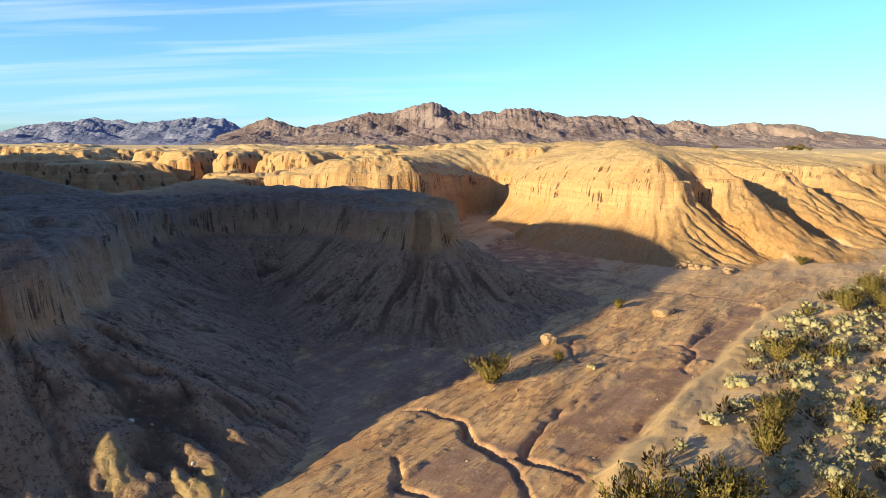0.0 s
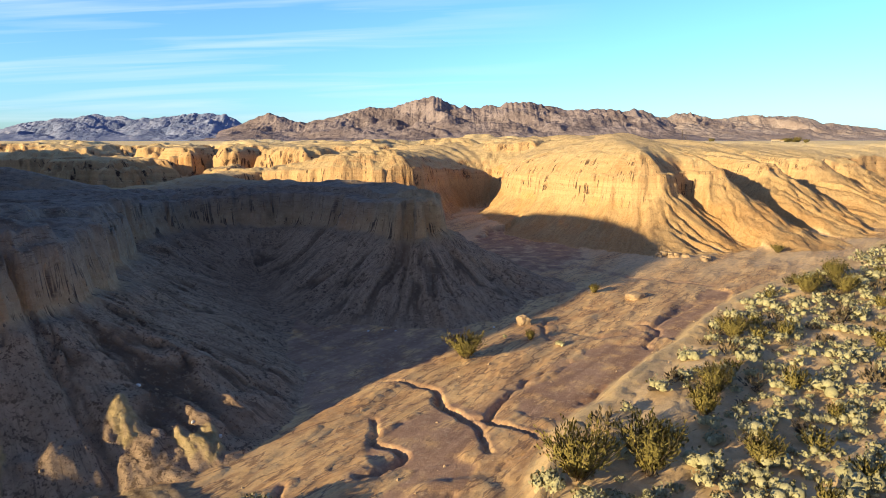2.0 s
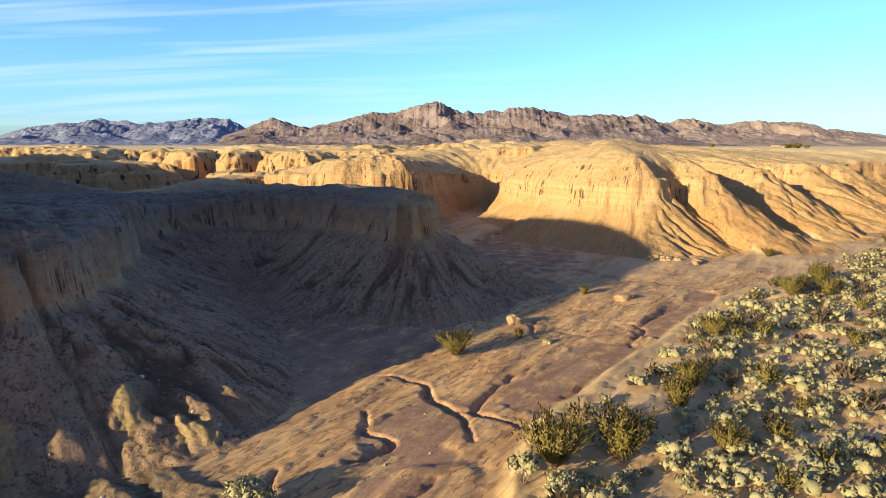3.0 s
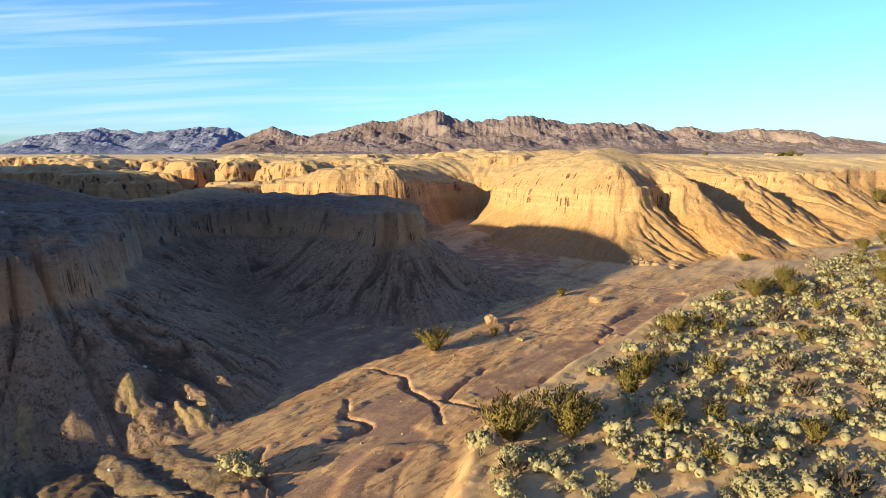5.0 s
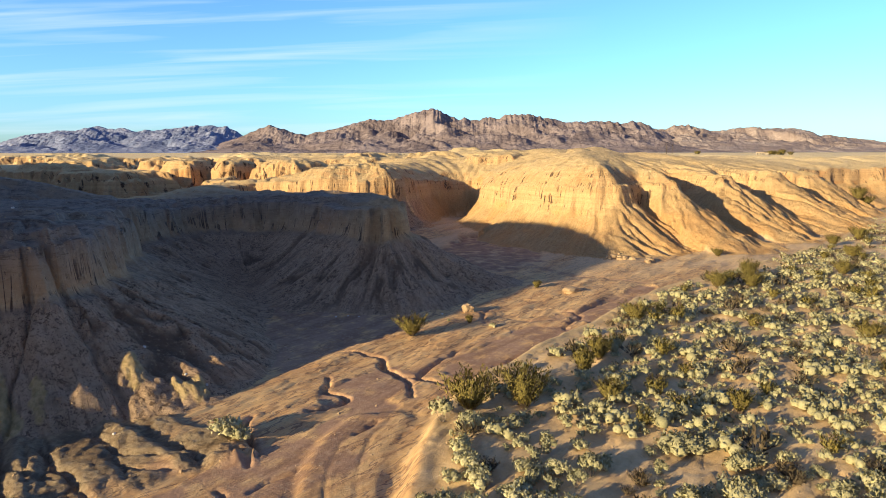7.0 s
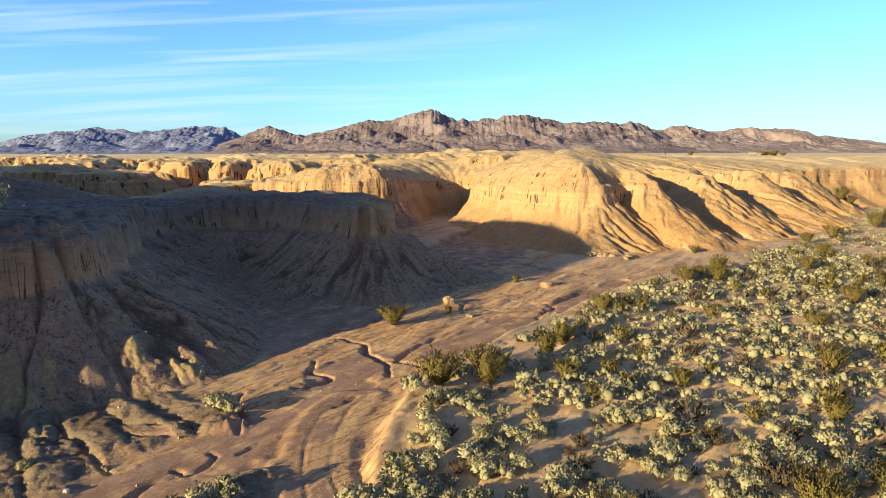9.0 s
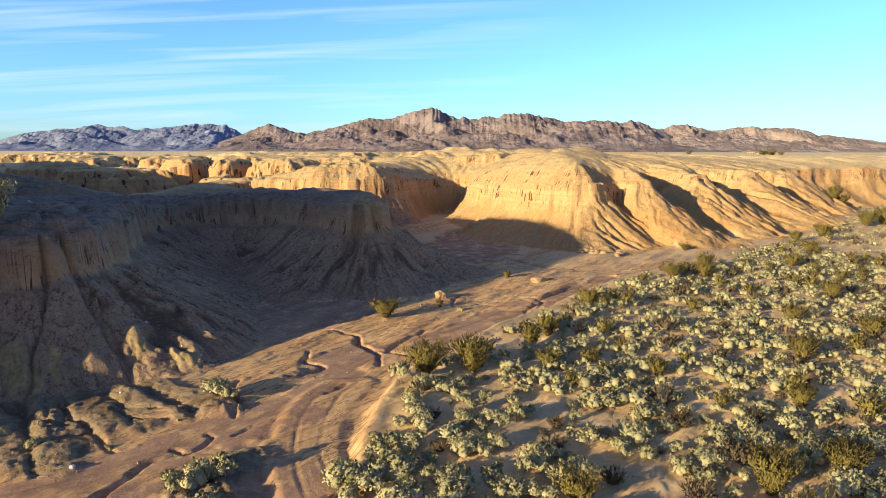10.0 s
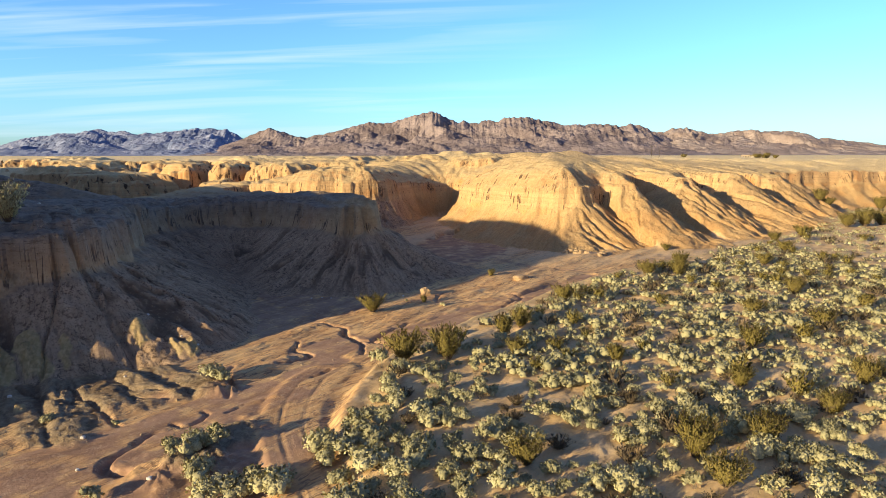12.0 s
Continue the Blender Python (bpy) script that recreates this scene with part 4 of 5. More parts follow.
for key, far_y, words, mat, seed, line in SKYLINES:
    line = np.array(line)
    tx = np.linspace(line[0, 0], line[-1, 0], int(620 * (line[-1, 0] - line[0, 0])))
    ty = np.linspace(-1.0, 0.45, 90)
    U, V = np.meshgrid(tx, ty)
    U, V = U.ravel(), V.ravel()
    y = far_y * (1 + 0.22 * V)
    x = U * far_y * (1 + 0.12 * V)
    crest = np.interp(U, line[:, 0], line[:, 1]) * far_y
    body = np.where(V < 0, np.clip(1 + V, 0, 1) ** 1.15, 1 - (V / 0.45) ** 2)
    bend = fbm(x / 300, y / 300, 3, 106 + seed)
    # spurs run down from the crest, with ravines between them
    spur = ridged((x + 0.5 * (y - far_y)) / 560 + 0.9 * bend, y / 800, 3, 100 + seed)
    rib = ridged((x - 0.35 * (y - far_y)) / 150 + 1.4 * bend, y / 190, 3, 103 + seed)
    low = np.clip(-V * 3.2, 0, 1) * (1 - 0.35 * np.clip(-V, 0, 1))
    fine = fbm(x / 60, y / 60, 4, 110 + seed)
    notch = fbm(U * 60, 0 * U, 4, 113 + seed, 0.6)
    zz = crest * (body * (1 + 0.09 * notch) * (1 - low * (0.72 * (1 - spur) ** 1.1 + 0.14 * (1 - rib))) + (0.09 * fine + 0.06 * (rib - 0.5)) * np.sqrt(np.clip(body, 0, 1))) + 8
    i = (np.arange(len(ty) - 1)[:, None] * len(tx) + np.arange(len(tx) - 1)[None, :]).ravel()
    me = bpy.data.meshes.new(key)
    me.from_pydata(np.stack([x, y, zz], -1).tolist(), [], np.stack([i, i + 1, i + 1 + len(tx), i + len(tx)], -1).tolist())
    me.polygons.foreach_set("use_smooth", np.zeros(len(i), bool))
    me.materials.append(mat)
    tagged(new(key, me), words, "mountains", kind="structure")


# ---- shrubs ----
rng = np.random.default_rng(7)


def fluffy(verts, faces, hearts):
    """Turns leaf faces outwards and gives normals that lean away from the heart of their head of leaves."""
    v, f = np.array(verts), np.array(faces)
    out = v - np.array(hearts)
    out /= np.linalg.norm(out, axis=1)[:, None] + 1e-9
    own = np.cross(v[f[:, 1]] - v[f[:, 0]], v[f[:, 3]] - v[f[:, 0]])
    own /= np.linalg.norm(own, axis=1)[:, None] + 1e-9
    back = (own * out[f].mean(1)).sum(1) < 0
    f[back] = f[back][:, ::-1]
    own[back] *= -1
    n = 0.80 * out + np.array((0, 0, 0.10))
    np.add.at(n, f.ravel(), np.repeat(0.22 * own, 4, 0))
    return f, n / (np.linalg.norm(n, axis=1)[:, None] + 1e-9)


def mesh_of(name, verts, faces, mat, flat=True, normals=None):
    me = bpy.data.meshes.new(name)
    me.from_pydata(verts, [], faces)
    if not flat:
        me.polygons.foreach_set("use_smooth", np.ones(len(faces), bool))
    me.materials.append(mat)
    me.update()
    if normals is not None:
        me.polygons.foreach_set("use_smooth", np.ones(len(faces), bool))
        me.normals_split_custom_set_from_vertices(normals.tolist())
    return me


def leaf(verts, faces, p, way, side, length, wide):
    """A small folded leaf as a diamond of two triangles' worth of area."""
    n = len(verts)
    a, b = np.array(way) * length, np.array(side) * wide
    q = np.array(p)
    verts += [tuple(q), tuple(q + 0.55 * a + b), tuple(q + a), tuple(q + 0.55 * a - b)]
    faces.append((n, n + 1, n + 2, n + 3))


def tube(verts, faces, points, radii):
    """A three-sided tapering stem along points."""
    n = len(verts)
    pts = np.array(points)
    for k, (p, r) in enumerate(zip(pts, radii)):
        d = pts[min(k + 1, len(pts) - 1)] - pts[max(k - 1, 0)]
        d /= np.linalg.norm(d) + 1e-9
        u = np.cross(d, (0.3, 0.9, 0.2))
        u /= np.linalg.norm(u) + 1e-9
        v = np.cross(d, u)
        for a in (0, 2.094, 4.189):
            verts.append(tuple(p + r * (math.cos(a) * u + math.sin(a) * v)))
    for k in range(len(pts) - 1):
        for a in range(3):
            b = (a + 1) % 3
            faces.append((n + 3 * k + a, n + 3 * k + b, n + 3 * k + 3 + b, n + 3 * k + 3 + a))


def unit(v):
    v = np.array(v, float)
    return v / (np.linalg.norm(v) + 1e-9)


BALL, BALL_FACES = [], []
for axis in range(3):
    for sign in (-1.0, 1.0):
        for i, j in ((-1, -1), (0, -1), (0, 0), (-1, 0)):
            quad = []
            for u, v in ((i, j), (i + 1, j), (i + 1, j + 1), (i, j + 1)):
                q = [0.0, 0.0, 0.0]
                q[axis], q[(axis + 1) % 3], q[(axis + 2) % 3] = sign, float(u), float(v)
                if q not in BALL:
                    BALL.append(q)
                quad.append(BALL.index(q))
            BALL_FACES.append(quad)
BALL_FACES = [q for q in BALL_FACES if sum(BALL[k][2] for k in q) > -2.5]
BALL = np.array(BALL) / np.linalg.norm(BALL, axis=1)[:, None]


def core(verts, faces, centre, size, r):
    """The packed inside of a head of leaves: a lumpy ball."""
    n = len(verts)
    verts += [tuple(centre + size * r.uniform(0.82, 1.12) * p) for p in BALL]
    faces += [tuple(n + k for k in q) for q in BALL_FACES]


def tuft(verts, faces, spot, way, leaves, leaf_size, r):
    """A few small leaves that overlap like scales round one shoot and stand off at their tips."""
    for k in range(leaves):
        across = np.cross(way, r.normal(size=3))
        d = unit(unit(across) + r.uniform(0.2, 1.3) * way + np.array((0, 0, 0.5)))
        side = unit(np.cross(way, d) + 0.35 * r.normal(size=3))
        long = leaf_size * r.uniform(0.7, 1.35)
        leaf(verts, faces, spot + leaf_size * 0.35 * r.normal(size=3) - 0.4 * long * d, d, side, long, 0.36 * long)


def silver_shrub(radius, tall, heads, shoots, leaves, leaf_size, r):
    """Crown and stems of a low silvery shrub: rounded heads side by side, each a dome of leafy shoots."""
    cv, cf, sv, sf, hearts = [], [], [], [], []
    for k in range(heads):
        az = 2.39996 * k + r.uniform(-0.5, 0.5)
        off = radius * (0.72 * math.sqrt((k + 0.3) / heads)) * r.uniform(0.85, 1.1)
        size = radius * r.uniform(0.34, 0.50) * (1.15 if k == 0 else 1.0)
        up = tall * r.uniform(0.72, 1.05) * (1.0 - 0.35 * (off / radius) ** 2)
        mid = np.array((off * math.cos(az), off * math.sin(az), max(up - 0.85 * size, 0.35 * size)))
        if shoots > 8:
            core(cv, cf, mid, 0.74 * size, r)
        for j in range(shoots):
            a = 2.39996 * j + r.uniform(-0.3, 0.3)
            h = 1 - 1.45 * (j + 0.5) / shoots
            w = math.sqrt(max(0, 1 - h * h))
            way = unit((w * math.cos(a), w * math.sin(a), h + 0.12))
            reach = size * r.uniform(0.80, 1.10)
            tuft(cv, cf, mid + way * reach, way, leaves, leaf_size, r)
        base = np.array((r.uniform(-0.06, 0.06), r.uniform(-0.06, 0.06), -0.05))
        tube(sv, sf, [base, 0.5 * (base + mid) + r.normal(size=3) * 0.04, mid], [0.018, 0.012, 0.006])
        hearts += [tuple(mid - np.array((0, 0, 0.25 * size)))] * (len(cv) - len(hearts))
    return cv, cf, sv, sf, hearts


def creosote(tall, stems, leaves, size, r, spread=0.55):
    """Crown and stems of an open dark shrub: many thin stems fanning from one root, leafy towards their tips."""
    cv, cf, sv, sf = [], [], [], []
    for k in range(stems):
        az, lean = 2.39996 * k + r.uniform(-0.3, 0.3), spread * math.sqrt((k + 0.5) / stems) * r.uniform(0.7, 1.25)
        out = np.array((math.cos(az), math.sin(az), 0))
        long = tall * r.uniform(0.72, 1.05) * (1 - 0.18 * lean)
        base = out * r.uniform(0.02, 0.14) + (0, 0, -0.06)
        pts = [base, base + out * long * 0.35 * lean + np.array((0, 0, long * 0.42)), base + out * long * lean + np.array((0, 0, long)) + r.normal(size=3) * 0.05]
        tube(sv, sf, pts, [0.018, 0.012, 0.004])
        a, b, c = map(np.array, pts)
        for _ in range(leaves):
            t = 0.22 + 0.80 * r.uniform() ** 0.85
            p = (1 - t) ** 2 * a + 2 * t * (1 - t) * b + t * t * c + r.normal(size=3) * 0.07 * tall / 2
            d = unit(0.45 * r.normal(size=3) + np.array((0, 0, 1.0)) + 0.8 * lean * out)
            leaf(cv, cf, p, d, unit(np.cross(d, r.normal(size=3))), size * r.uniform(0.7, 1.4), size * 0.16)
    return cv, cf, sv, sf, [(0, 0, 0.35 * max(v[2] for v in cv))] * len(cv)


def shrub_thing(name, label, parts, leaf_mat, group):
    cv, cf, sv, sf, hearts = parts
    root = tagged(new(name), label, "shrub", group)
    cf, lean = fluffy(cv, cf, hearts)
    crown = new("crown", mesh_of("crown", cv, cf.tolist(), leaf_mat, True, lean))
    stems = new("woody_base", mesh_of("woody_base", sv, sf, M_TWIG))
    crown.parent = stems.parent = root
    return root


def plant(kinds, x, y, scale, turn, sink=0.03):
    """A copy of one of the kinds on the ground at x, y."""
    m = pose(x, y, height(x, y) - sink, 0, 0, turn)
    ob = copy_thing(kinds, m)
    ob.scale = (scale, scale, scale * (0.9 + 0.2 * ((turn * 7.3) % 1)))
    return ob


SILVER_LABEL = "low silvery yellow-green desert shrub with rounded leafy shoots"
CREO_LABEL = "dark olive creosote bush with thin fanning stems"
silver = [shrub_thing("silver_shrub", SILVER_LABEL, silver_shrub(r0, h0, n0, 22, 3, 0.125, np.random.default_rng(20 + k)), M_SILVER if k % 3 else M_SILVER_DRY, "silvery shrubs on the terrace")
          for k, (r0, h0, n0) in enumerate([(0.62, 0.84, 7), (0.72, 0.78, 8), (0.52, 0.86, 5), (0.78, 0.90, 8), (0.46, 0.68, 4), (0.85, 0.80, 9)])]
creo = [shrub_thing("creosote_bush", CREO_LABEL, creosote(h0, n0, 46, 0.15, np.random.default_rng(40 + k), s0), M_OLIVE, "creosote bushes")
        for k, (h0, n0, s0) in enumerate([(1.8, 70, 0.62), (1.55, 62, 0.8), (1.35, 52, 0.55)])]

dead = [shrub_thing("dead_shrub", "dry brown desert shrub with bare tangled twigs", creosote(0.75, 42, 16, 0.14, np.random.default_rng(50 + k), 1.1), M_DEAD, "dry brown shrubs") for k in range(2)]

# The big bushes that stand out: x, y, kind, scale.
BIG = [(-3.1, 46.3, 1, 1.5), (0.4, 46.8, 0, 1.5), (-7.7, 63.7, 1, 1.3), (4.4, 29.8, 1, 0.95), (13.9, 30.8, 0, 1.15), (18.5, 32.4, 0, 1.05), (21.3, 40.9, 2, 1.1), (30.2, 40.9, 0, 1.0),
       (13.9, 46.1, 2, 1.0), (13.9, 27.3, 1, 1.0), (26.6, 49.7, 0, 1.1), (32.5, 81.3, 1, 1.2), (32.2, 60.7, 1, 1.1), (13.8, 66.5, 1, 1.2), (27.9, 80.1, 1, 1.3), (34.8, 86.6, 0, 1.2),
       (7.5, 55.8, 0, 1.0), (5.6, 52.8, 2, 1.2), (6.8, 83.1, 2, 0.75), (-2.2, 67.9, 2, 0.55), (41.6, 110.2, 1, 0.9), (76.5, 126.5, 1, 1.5), (98.2, 144.5, 0, 2.0), (104.3, 147.3, 0, 2.2),
       (112, 152, 1, 2.2), (118.3, 188.0, 0, 2.2), (122, 190, 1, 2.0), (150, 205, 0, 2.4), (42, 70, 0, 1.2), (48, 88, 1, 1.2), (60, 104, 1, 1.3), (36, 55, 0, 1.1), (45, 62, 2, 1.2), (66, 118, 0, 1.2)]
placed = []
for x, y, k, s in BIG:
    plant(creo[k], x, y, 1.1 * s, (x * 37 + y * 91) % 360)
    placed.append((x, y, 1.0 * s))
# Silvery shrubs with a place of their own: x, y, scale.
OWN = [(-3.9, 40.6, 1.25), (-0.6, 43.6, 0.9), (2.4, 43.6, 1.0), (-2.0, 44.3, 0.7), (-3.4, 32.6, 1.2), (-1.4, 31.7, 1.1), (2.0, 29.3, 1.0), (10.5, 33.1, 1.1), (12.3, 32.2, 0.9), (3.3, 34.6, 0.9), (7.1, 40.8, 0.9), (20.3, 30.5, 1.2), (22.6, 30.3, 1.1), (-4.6, 33.6, 1.1), (-5.4, 31.8, 0.9),
       (0.0, 66.7, 0.5), (-4.3, 68.6, 0.45), (-4.8, 36.0, 1.0), (-4.4, 37.8, 0.9), (-13.8, 34.0, 0.7), (-15.0, 31.0, 1.2), (-14.3, 32.4, 1.4), (-13.1, 32.7, 1.5), (-13.1, 29.8, 1.2), (-11.9, 27.8, 1.6), (-10.6, 28.2, 1.5), (-9.6, 28.6, 1.7), (-8.5, 28.0, 1.5), (-17.7, 27.7, 1.3),
       (-6.6, 32.0, 1.5), (-5.4, 31.2, 1.3), (-4.5, 32.2, 1.6), (-5.4, 34.0, 1.4), (-3.9, 29.5, 1.5), (-21.4, 36.8, 0.6), (-25.7, 36.8, 0.6), (-17.6, 43.8, 1.5), (-16.8, 43.4, 1.0), (-4.9, 44.3, 1.7), (-3.3, 43.5, 1.2)]
for n, (x, y, s) in enumerate(OWN):
    plant(silver[n % 6], x, y, s, (x * 37 + y * 91) % 360)
    placed.append((x, y, 0.62 * s))
# The rest of the terrace: nearest as things, farther ones as one cover.
cells = {}


def free(x, y, r):
    i, j = int(x // 3), int(y // 3)
    return all((x - a) ** 2 + (y - b) ** 2 > (0.80 * (r + c)) ** 2 for u in (i - 1, i, i + 1) for v in (j - 1, j, j + 1) for a, b, c in cells.get((u, v), ()))


for x, y, r in placed:
    cells.setdefault((int(x // 3), int(y // 3)), []).append((x, y, r))
cand = np.concatenate([np.stack([rng.uniform(-16, 62, 11000), rng.uniform(20, 112, 11000)], -1), np.stack([rng.uniform(30, 230, 6000), rng.uniform(60, 240, 6000)], -1)])
cx, cy = cand.T
edge_d, edge_side, _, _ = near_line(cx, cy, TERRACE)
inland = np.where(edge_side < 0, edge_d, -edge_d)
rut_d = np.minimum(near_line(cx, cy, RUTS[0])[0], near_line(cx, cy, RUTS[1])[0])
rim_d, _, _, _ = near_line(cx, cy, RIM)
thick = fbm(cx / 7, cy / 7, 3, 131) + 0.35 * fbm(cx / 25, cy / 25, 2, 133)
bare = np.zeros_like(cx)
for bx, by, br in ((8.5, 38.5, 2.2), (4.5, 41.0, 1.8), (3.6, 53.5, 2.6), (1.0, 51.0, 1.8), (16, 30, 1.8), (8.5, 31.5, 2.0), (26, 31, 3.0), (3.5, 58, 2.0), (6, 61, 1.8), (40, 96, 5), (62, 122, 6)):
    bare = np.maximum(bare, smooth(br * 1.2, br * 0.7, np.hypot(cx - bx, cy - by)))
chance = np.where(cy > 52, smooth(-1.1, -0.5, thick), smooth(-0.75, -0.15, thick)) * (1 - bare) * smooth(0.2, 1.6, inland)
rolls = rng.uniform(size=len(cx))
ok = (inland > np.where((cy > 48) & (cy < 150), 1.9, 0.5)) & (rut_d > 1.6) & (rim_d > 22) & (rolls < chance)
near_spots, far_spots = [], []
for x, y in cand[ok]:
    s = float(rng.choice([0.55, 0.85, 1.1, 1.35, 1.65], p=[0.2, 0.24, 0.26, 0.2, 0.1]))
    if free(x, y, 0.62 * s):
        cells.setdefault((int(x // 3), int(y // 3)), []).append((x, y, 0.62 * s))
        (near_spots if y < 56 + 0.0 * x and x < 34 else far_spots).append((x, y, s))
near_spots.sort(key=lambda q: q[0] ** 2 + q[1] ** 2)
for n, (x, y, s) in enumerate(near_spots[:280]):
    if n % 9 == 5:
        plant(dead[n % 2], x, y, s, float(rng.uniform(0, 360)))
    else:
        plant(silver[int(rng.integers(6))], x, y, s, float(rng.uniform(0, 360)))
far_spots += near_spots[280:]
extra = [(x, y) for x, y, _ in far_spots[::22]]


def cover(name, label, spots, makers, mat):
    """Many shrubs as one mesh of small leaves."""
    V, F, N, n = [], [], [], 0
    for x, y, s in spots:
        v, f, lean = makers[int(rng.integers(len(makers)))]
        a, c = rng.uniform(0, 6.283), height(x, y)
        ca, sa = math.cos(a) * s, math.sin(a) * s
        V.append(np.stack([x + ca * v[:, 0] - sa * v[:, 1], y + sa * v[:, 0] + ca * v[:, 1], c + s * v[:, 2] - 0.03], -1))
        N.append(np.stack([(ca * lean[:, 0] - sa * lean[:, 1]) / s, (sa * lean[:, 0] + ca * lean[:, 1]) / s, lean[:, 2]], -1))
        F.append(f + n)
        n += len(v)
    me = mesh_of(name, np.concatenate(V).tolist(), np.concatenate(F).tolist(), mat, True, np.concatenate(N))
    return tagged(new(name, me), label, "shrubs", kind="stuff")


def simple(parts):
    v = np.array(parts[0])
    f, lean = fluffy(v, parts[1], parts[4])
    return v, f, lean


mid_makers = [simple(silver_shrub(r0, 1.15 * h0, 4, 10, 2, 0.16, np.random.default_rng(60 + k))) for k, (r0, h0) in enumerate([(0.62, 0.6), (0.72, 0.55), (0.55, 0.66), (0.8, 0.62)])]
far_makers = [simple(silver_shrub(r0, 1.15 * h0, 4, 8, 1, 0.27, np.random.default_rng(70 + k))) for k, (r0, h0) in enumerate([(0.66, 0.6), (0.75, 0.55), (0.58, 0.66)])]
creo_makers = [simple(creosote(1.5, 24, 14, 0.30, np.random.default_rng(80 + k), 0.65)) for k in range(3)]
dead_makers = [simple(creosote(0.8, 14, 7, 0.30, np.random.default_rng(95 + k), 1.1)) for k in range(2)]
cover("dead_scrub", "dry brown shrubs scattered among the silvery ones", far_spots[::9], dead_makers, M_DEAD)
far_spots = [q for n, q in enumerate(far_spots) if n % 9]
mid = [q for q in far_spots if q[1] < 90]
cover("terrace_scrub", "dense silvery desert shrubs covering the sandy terrace", mid, mid_makers, M_SILVER)
cover("distant_scrub", "sparse silvery desert shrubs fading along the wash", [q for q in far_spots if q[1] >= 90], far_makers, M_SILVER_DRY)
cover("creosote_scrub", "scattered olive creosote bushes among silvery shrubs", [(x + 0.5, y + 0.4, rng.uniform(0.6, 1.1)) for x, y in extra], creo_makers, M_OLIVE)

# a pale dry shrub leaning over the rim of the cliff
dry = shrub_thing("dry_shrub", "pale leafless desert shrub on the cliff rim", creosote(3.6, 110, 40, 0.24, np.random.default_rng(90), 0.55), M_SILVER_DRY, "")
dry.matrix_basis = pose(-37.9, 51.9, height(-37.9, 51.9) - 0.1, 0, 0, 40)

# the patterns the copies were made from get places of their own
for n, (ob, (x, y)) in enumerate(zip(silver + creo + dead, [(19.8, 44.2), (28.0, 44.8), (9.3, 44.5), (16.2, 36.5), (-1.0, 37.0), (11.5, 39.8), (25.0, 36.4), (6.0, 47.4), (38.5, 47.0), (10.2, 50.8), (24.4, 58.3)])):
    ob.matrix_basis = pose(x, y, height(x, y) - 0.03, 0, 0, 31 * n)


# ---- stones ----
def stone(name, label, x, y, sx, sy, sz, turn, seed, mat, sink=0.25):
    bm = bmesh.new()
    bmesh.ops.create_icosphere(bm, subdivisions=3, radius=1.0)
    for v in bm.verts:
        c = v.co.copy()
        n = 0.30 * noise.noise(c * 0.9 + Vector((seed, 0, 0))) + 0.14 * noise.noise(c * 2.6 + Vector((0, seed, 0)))
        flat = max(abs(c.x), abs(c.y), abs(c.z)) ** -0.55
        v.co = Vector((c.x * sx, c.y * sy, c.z * sz)) * (flat * (1 + n))
    me = bpy.data.meshes.new(name)
    bm.to_mesh(me)
    bm.free()
    me.materials.append(mat)
    ob = new(name, me)
    ob.matrix_basis = pose(x, y, height(x, y) + sz * (1 - 2 * sink), 0, 0, turn)
    return tagged(ob, label, "boulder")


stone("boulder", "pale tan sandstone boulder in the dry wash", -2.2, 72.5, 0.55, 0.5, 0.55, 20, 3.1, M_STONE)
stone("boulder", "low pale slab of sandstone in the wash", 10.9, 81.6, 1.1, 0.75, 0.38, 35, 5.7, M_STONE)
fall = np.random.default_rng(12)
BLOCKS = [(24.4 + 7.5 * (u - 0.3) + 0.8 * v, 106.6 - 2.4 * (u - 0.3) + 0.9 * v, 0.16 + 0.42 * w ** 2.2) for u, v, w in zip(fall.uniform(size=26) ** 1.6, fall.normal(size=26), fall.uniform(size=26))]
for n, (x, y, s) in enumerate(BLOCKS):
    tagged(stone("fallen_block", "tan clay block fallen from the lit bluff", x, y, s, 0.75 * s, 0.6 * s, 47 * n, 2.3 * n, M_STONE), group="fallen blocks")
for n, (x, y, s) in enumerate([(-26.2, 51.6, 0.16), (-22.9, 50.6, 0.13), (-21.4, 50.4, 0.15), (-21.9, 34.2, 0.18), (-16.0, 71.0, 0.13), (-14.8, 71.4, 0.12), (-13.6, 71.0, 0.11), (-24.4, 43.9, 0.13), (-20.2, 30.8, 0.16), (-15.5, 29.3, 0.18),
                               (-36.0, 57.0, 0.22), (-40.5, 60.0, 0.2), (-30.5, 40.0, 0.2), (-4.9, 71.9, 0.16)]):
    tagged(stone("stone", "small whitish stone lying on the slope", x, y, 0.75 * s, 0.6 * s, 0.5 * s, 61 * n, 1.7 * n, M_WHITE), group="whitish stones")

# gravel strewn over the wash and slopes
gv, gf = [], []
for _ in range(3200):
    x, y = rng.uniform(-44, 22), rng.uniform(26, 100)
    s = 0.02 + 0.13 * rng.uniform() ** 6
    z = height(x, y)
    n = len(gv)
    a = rng.uniform(0, 6.283)
    for k in range(4):
        gv.append((x + s * math.cos(a + 1.571 * k) * rng.uniform(0.7, 1.2), y + s * math.sin(a + 1.571 * k) * rng.uniform(0.7, 1.2), z - 0.03))
    gv.append((x + rng.uniform(-0.3, 0.3) * s, y + rng.uniform(-0.3, 0.3) * s, z + 0.75 * s))
    gf += [(n + k, n + (k + 1) % 4, n + 4) for k in range(4)]
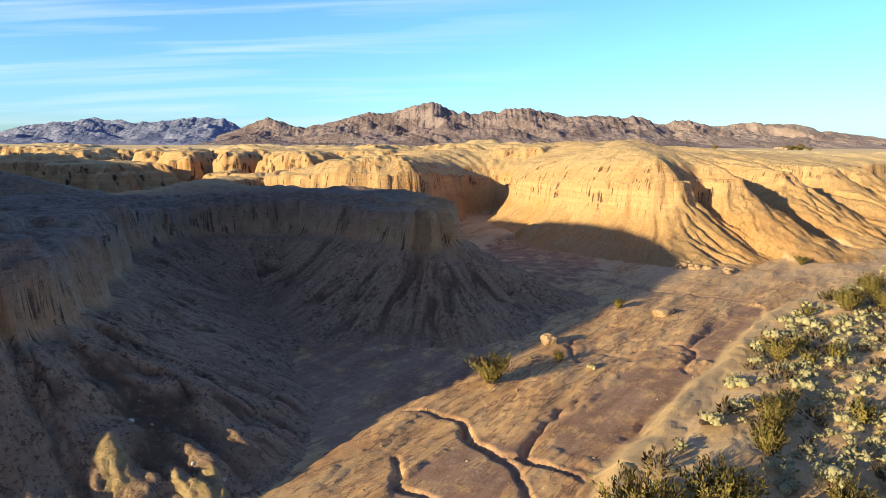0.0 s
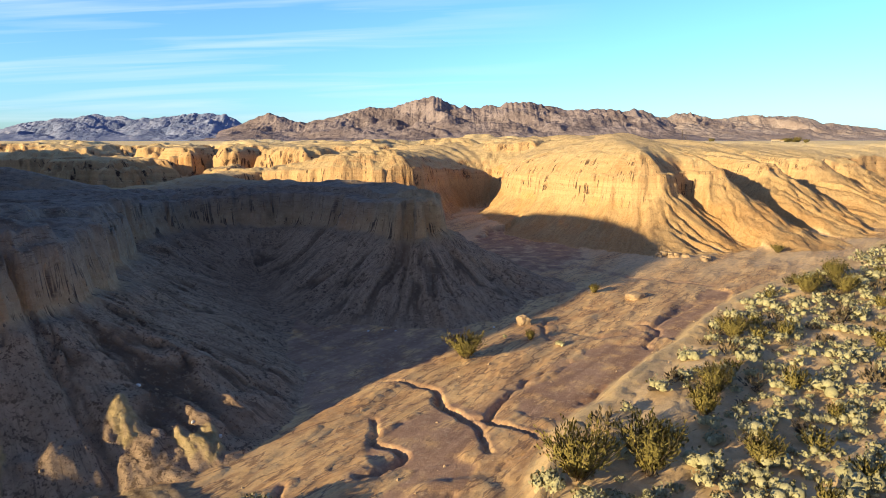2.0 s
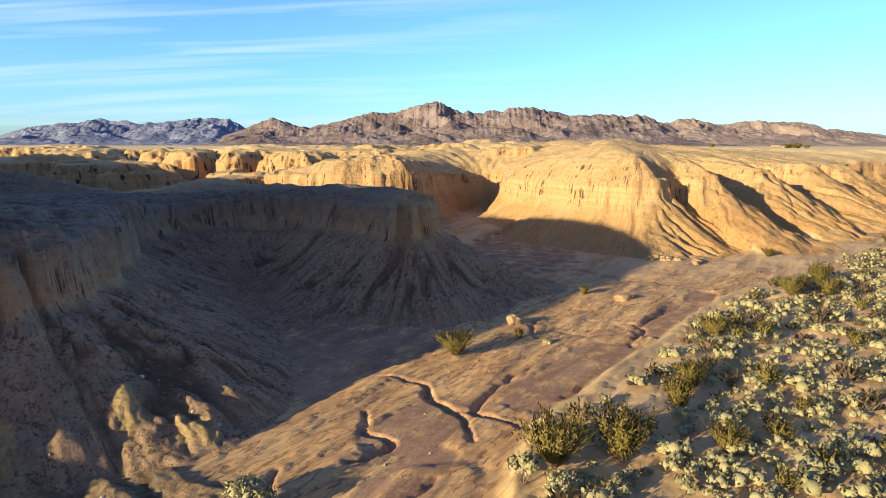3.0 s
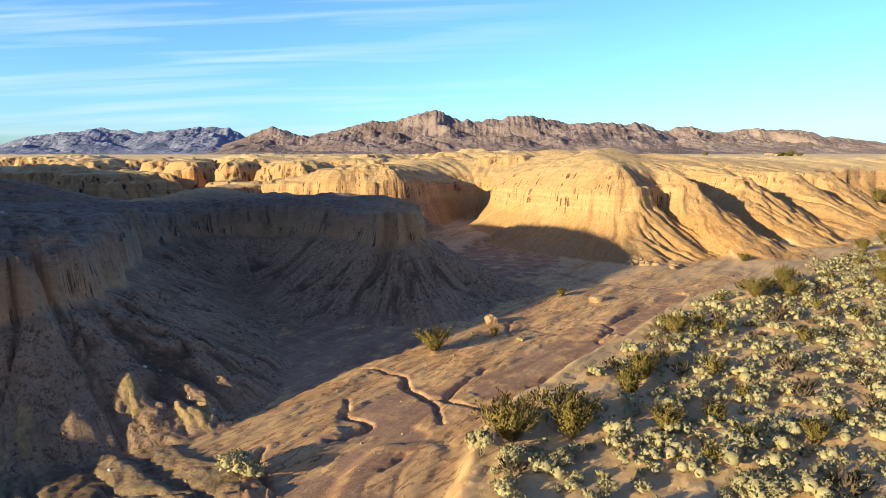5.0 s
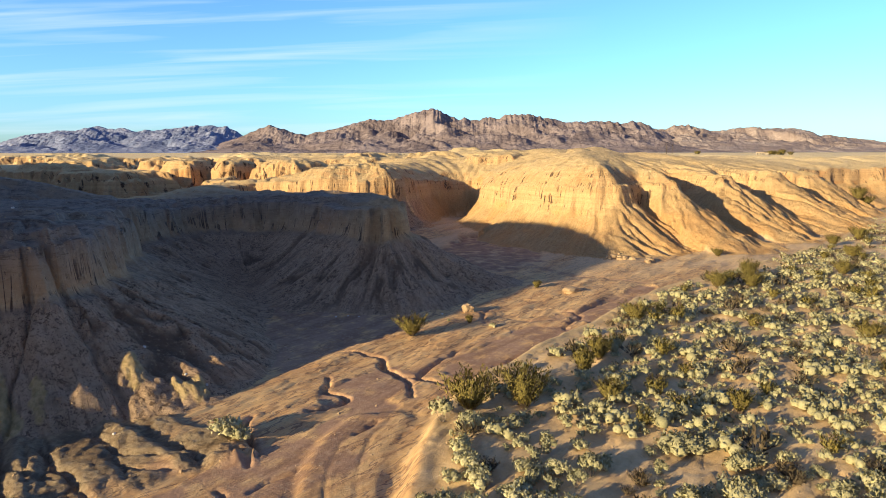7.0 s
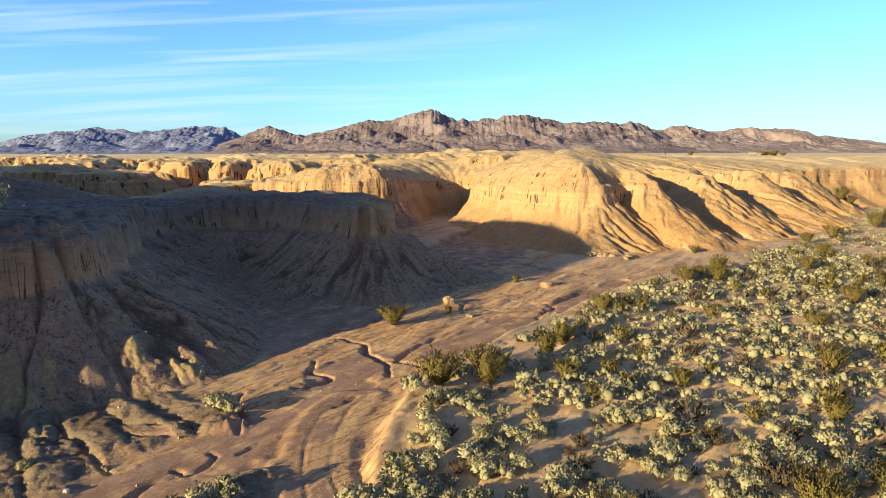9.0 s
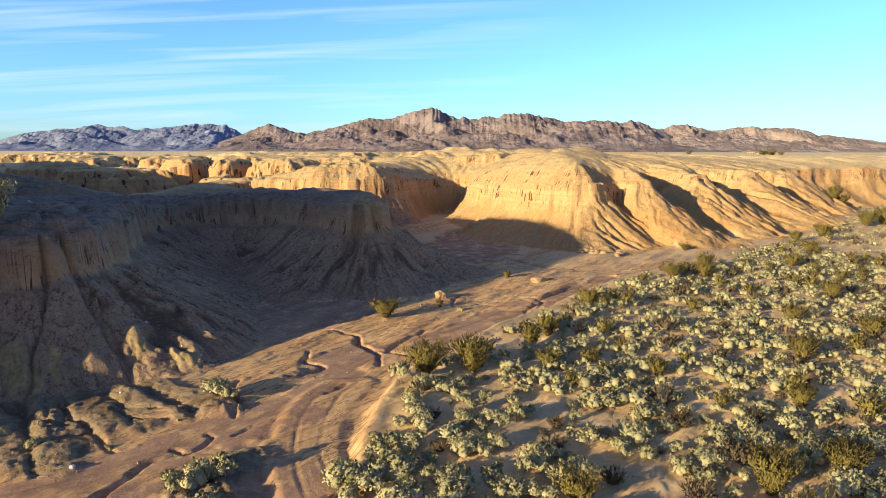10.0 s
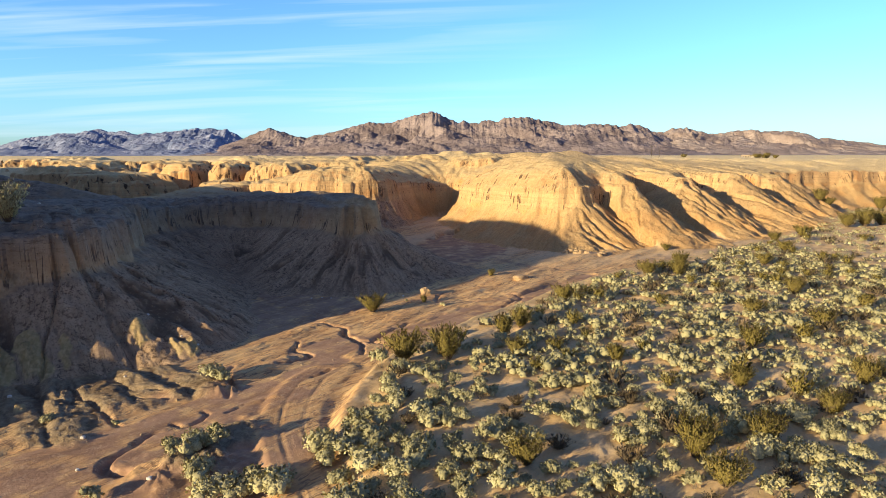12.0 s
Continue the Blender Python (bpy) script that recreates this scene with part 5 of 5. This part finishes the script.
tagged(new("gravel", mesh_of("gravel", gv, gf, M_STONE)), "loose tan gravel strewn over the wash and slopes", "gravel", kind="stuff")

# ---- two weathered planks on the terrace ----
for n, (x, y) in enumerate(((4.1, 56.2), (6.5, 58.4))):
    bm = bmesh.new()
    bmesh.ops.create_cube(bm, size=1.0, matrix=Matrix.Diagonal((1.25, 0.28, 0.22, 1)))
    bmesh.ops.bevel(bm, geom=bm.edges[:], offset=0.02, segments=1, affect="EDGES")
    me = bpy.data.meshes.new("plank")
    bm.to_mesh(me)
    bm.free()
    me.materials.append(M_PLANK)
    ob = new("plank", me)
    ob.matrix_basis = pose(x, y, height(x, y) + 0.12, 0, 4, 12 + 9 * n)
    tagged(ob, "dark weathered wooden plank lying on the sand", "plank", "planks on the terrace")


# ---- a homestead far off on the plain ----
def part(name, bm, mat, parent, label=""):
    me = bpy.data.meshes.new(name)
    bm.to_mesh(me)
    bm.free()
    me.materials.append(mat)
    ob = new(name, me)
    ob.parent = parent
    return tagged(ob, label)


def box(x, y, z, sx, sy, sz):
    bm = bmesh.new()
    bmesh.ops.create_cube(bm, size=1.0, matrix=Matrix.Translation((x, y, z + sz / 2)) @ Matrix.Diagonal((sx, sy, sz, 1)))
    return bm


hx, hy = 219.0, 438.0
house = tagged(new("house"), "small white flat-roofed house far off on the desert plain", "house")
house.matrix_basis = pose(hx, hy, height(hx, hy) - 0.1, 0, 0, -28)
part("wall", box(0, 0, 0, 5.2, 4.4, 2.5), M_WHITEWASH, house)
part("roof", box(0, 0, 2.5, 5.7, 4.9, 0.25), M_STONE, house, "flat pale roof")
part("annex", box(3.9, 0.5, 0, 2.6, 3.2, 2.0), M_WHITEWASH, house)
part("annex_roof", box(3.9, 0.5, 2.0, 2.9, 3.5, 0.18), M_STONE, house)
for wx in (-1.6, 0.1, 1.7):
    part("window", box(wx, -2.21, 0.9, 0.8, 0.08, 0.9), M_PLANK, house, "dark window")
part("door", box(-2.62, -1.0, 0, 0.08, 1.0, 2.1), M_PLANK, house, "dark door")
for n, (x, y, s) in enumerate([(227, 440, 2.3), (230, 441, 2.8), (233, 440, 2.4), (237, 443, 2.9), (242, 441, 2.2), (226, 447, 2.4), (165, 415, 2.2)]):
    plant(creo[n % 3], x, y, s, 50 * n)

# ---- utility poles on the plain ----
for x, y, tall in ((121.0, 352.0, 7.5), (150.0, 420.0, 7.5)):
    pole = tagged(new("utility_pole"), "thin dark wooden utility pole on the plain", "pole", "utility poles")
    pole.matrix_basis = pose(x, y, height(x, y) - 0.2, 0, 0, 30)
    bm = bmesh.new()
    bmesh.ops.create_cone(bm, cap_ends=True, segments=10, radius1=0.18, radius2=0.12, depth=tall, matrix=Matrix.Translation((0, 0, tall / 2)))
    part("post", bm, M_PLANK, pole)
    part("crossarm", box(0, 0, tall - 0.9, 1.8, 0.14, 0.16), M_PLANK, pole)
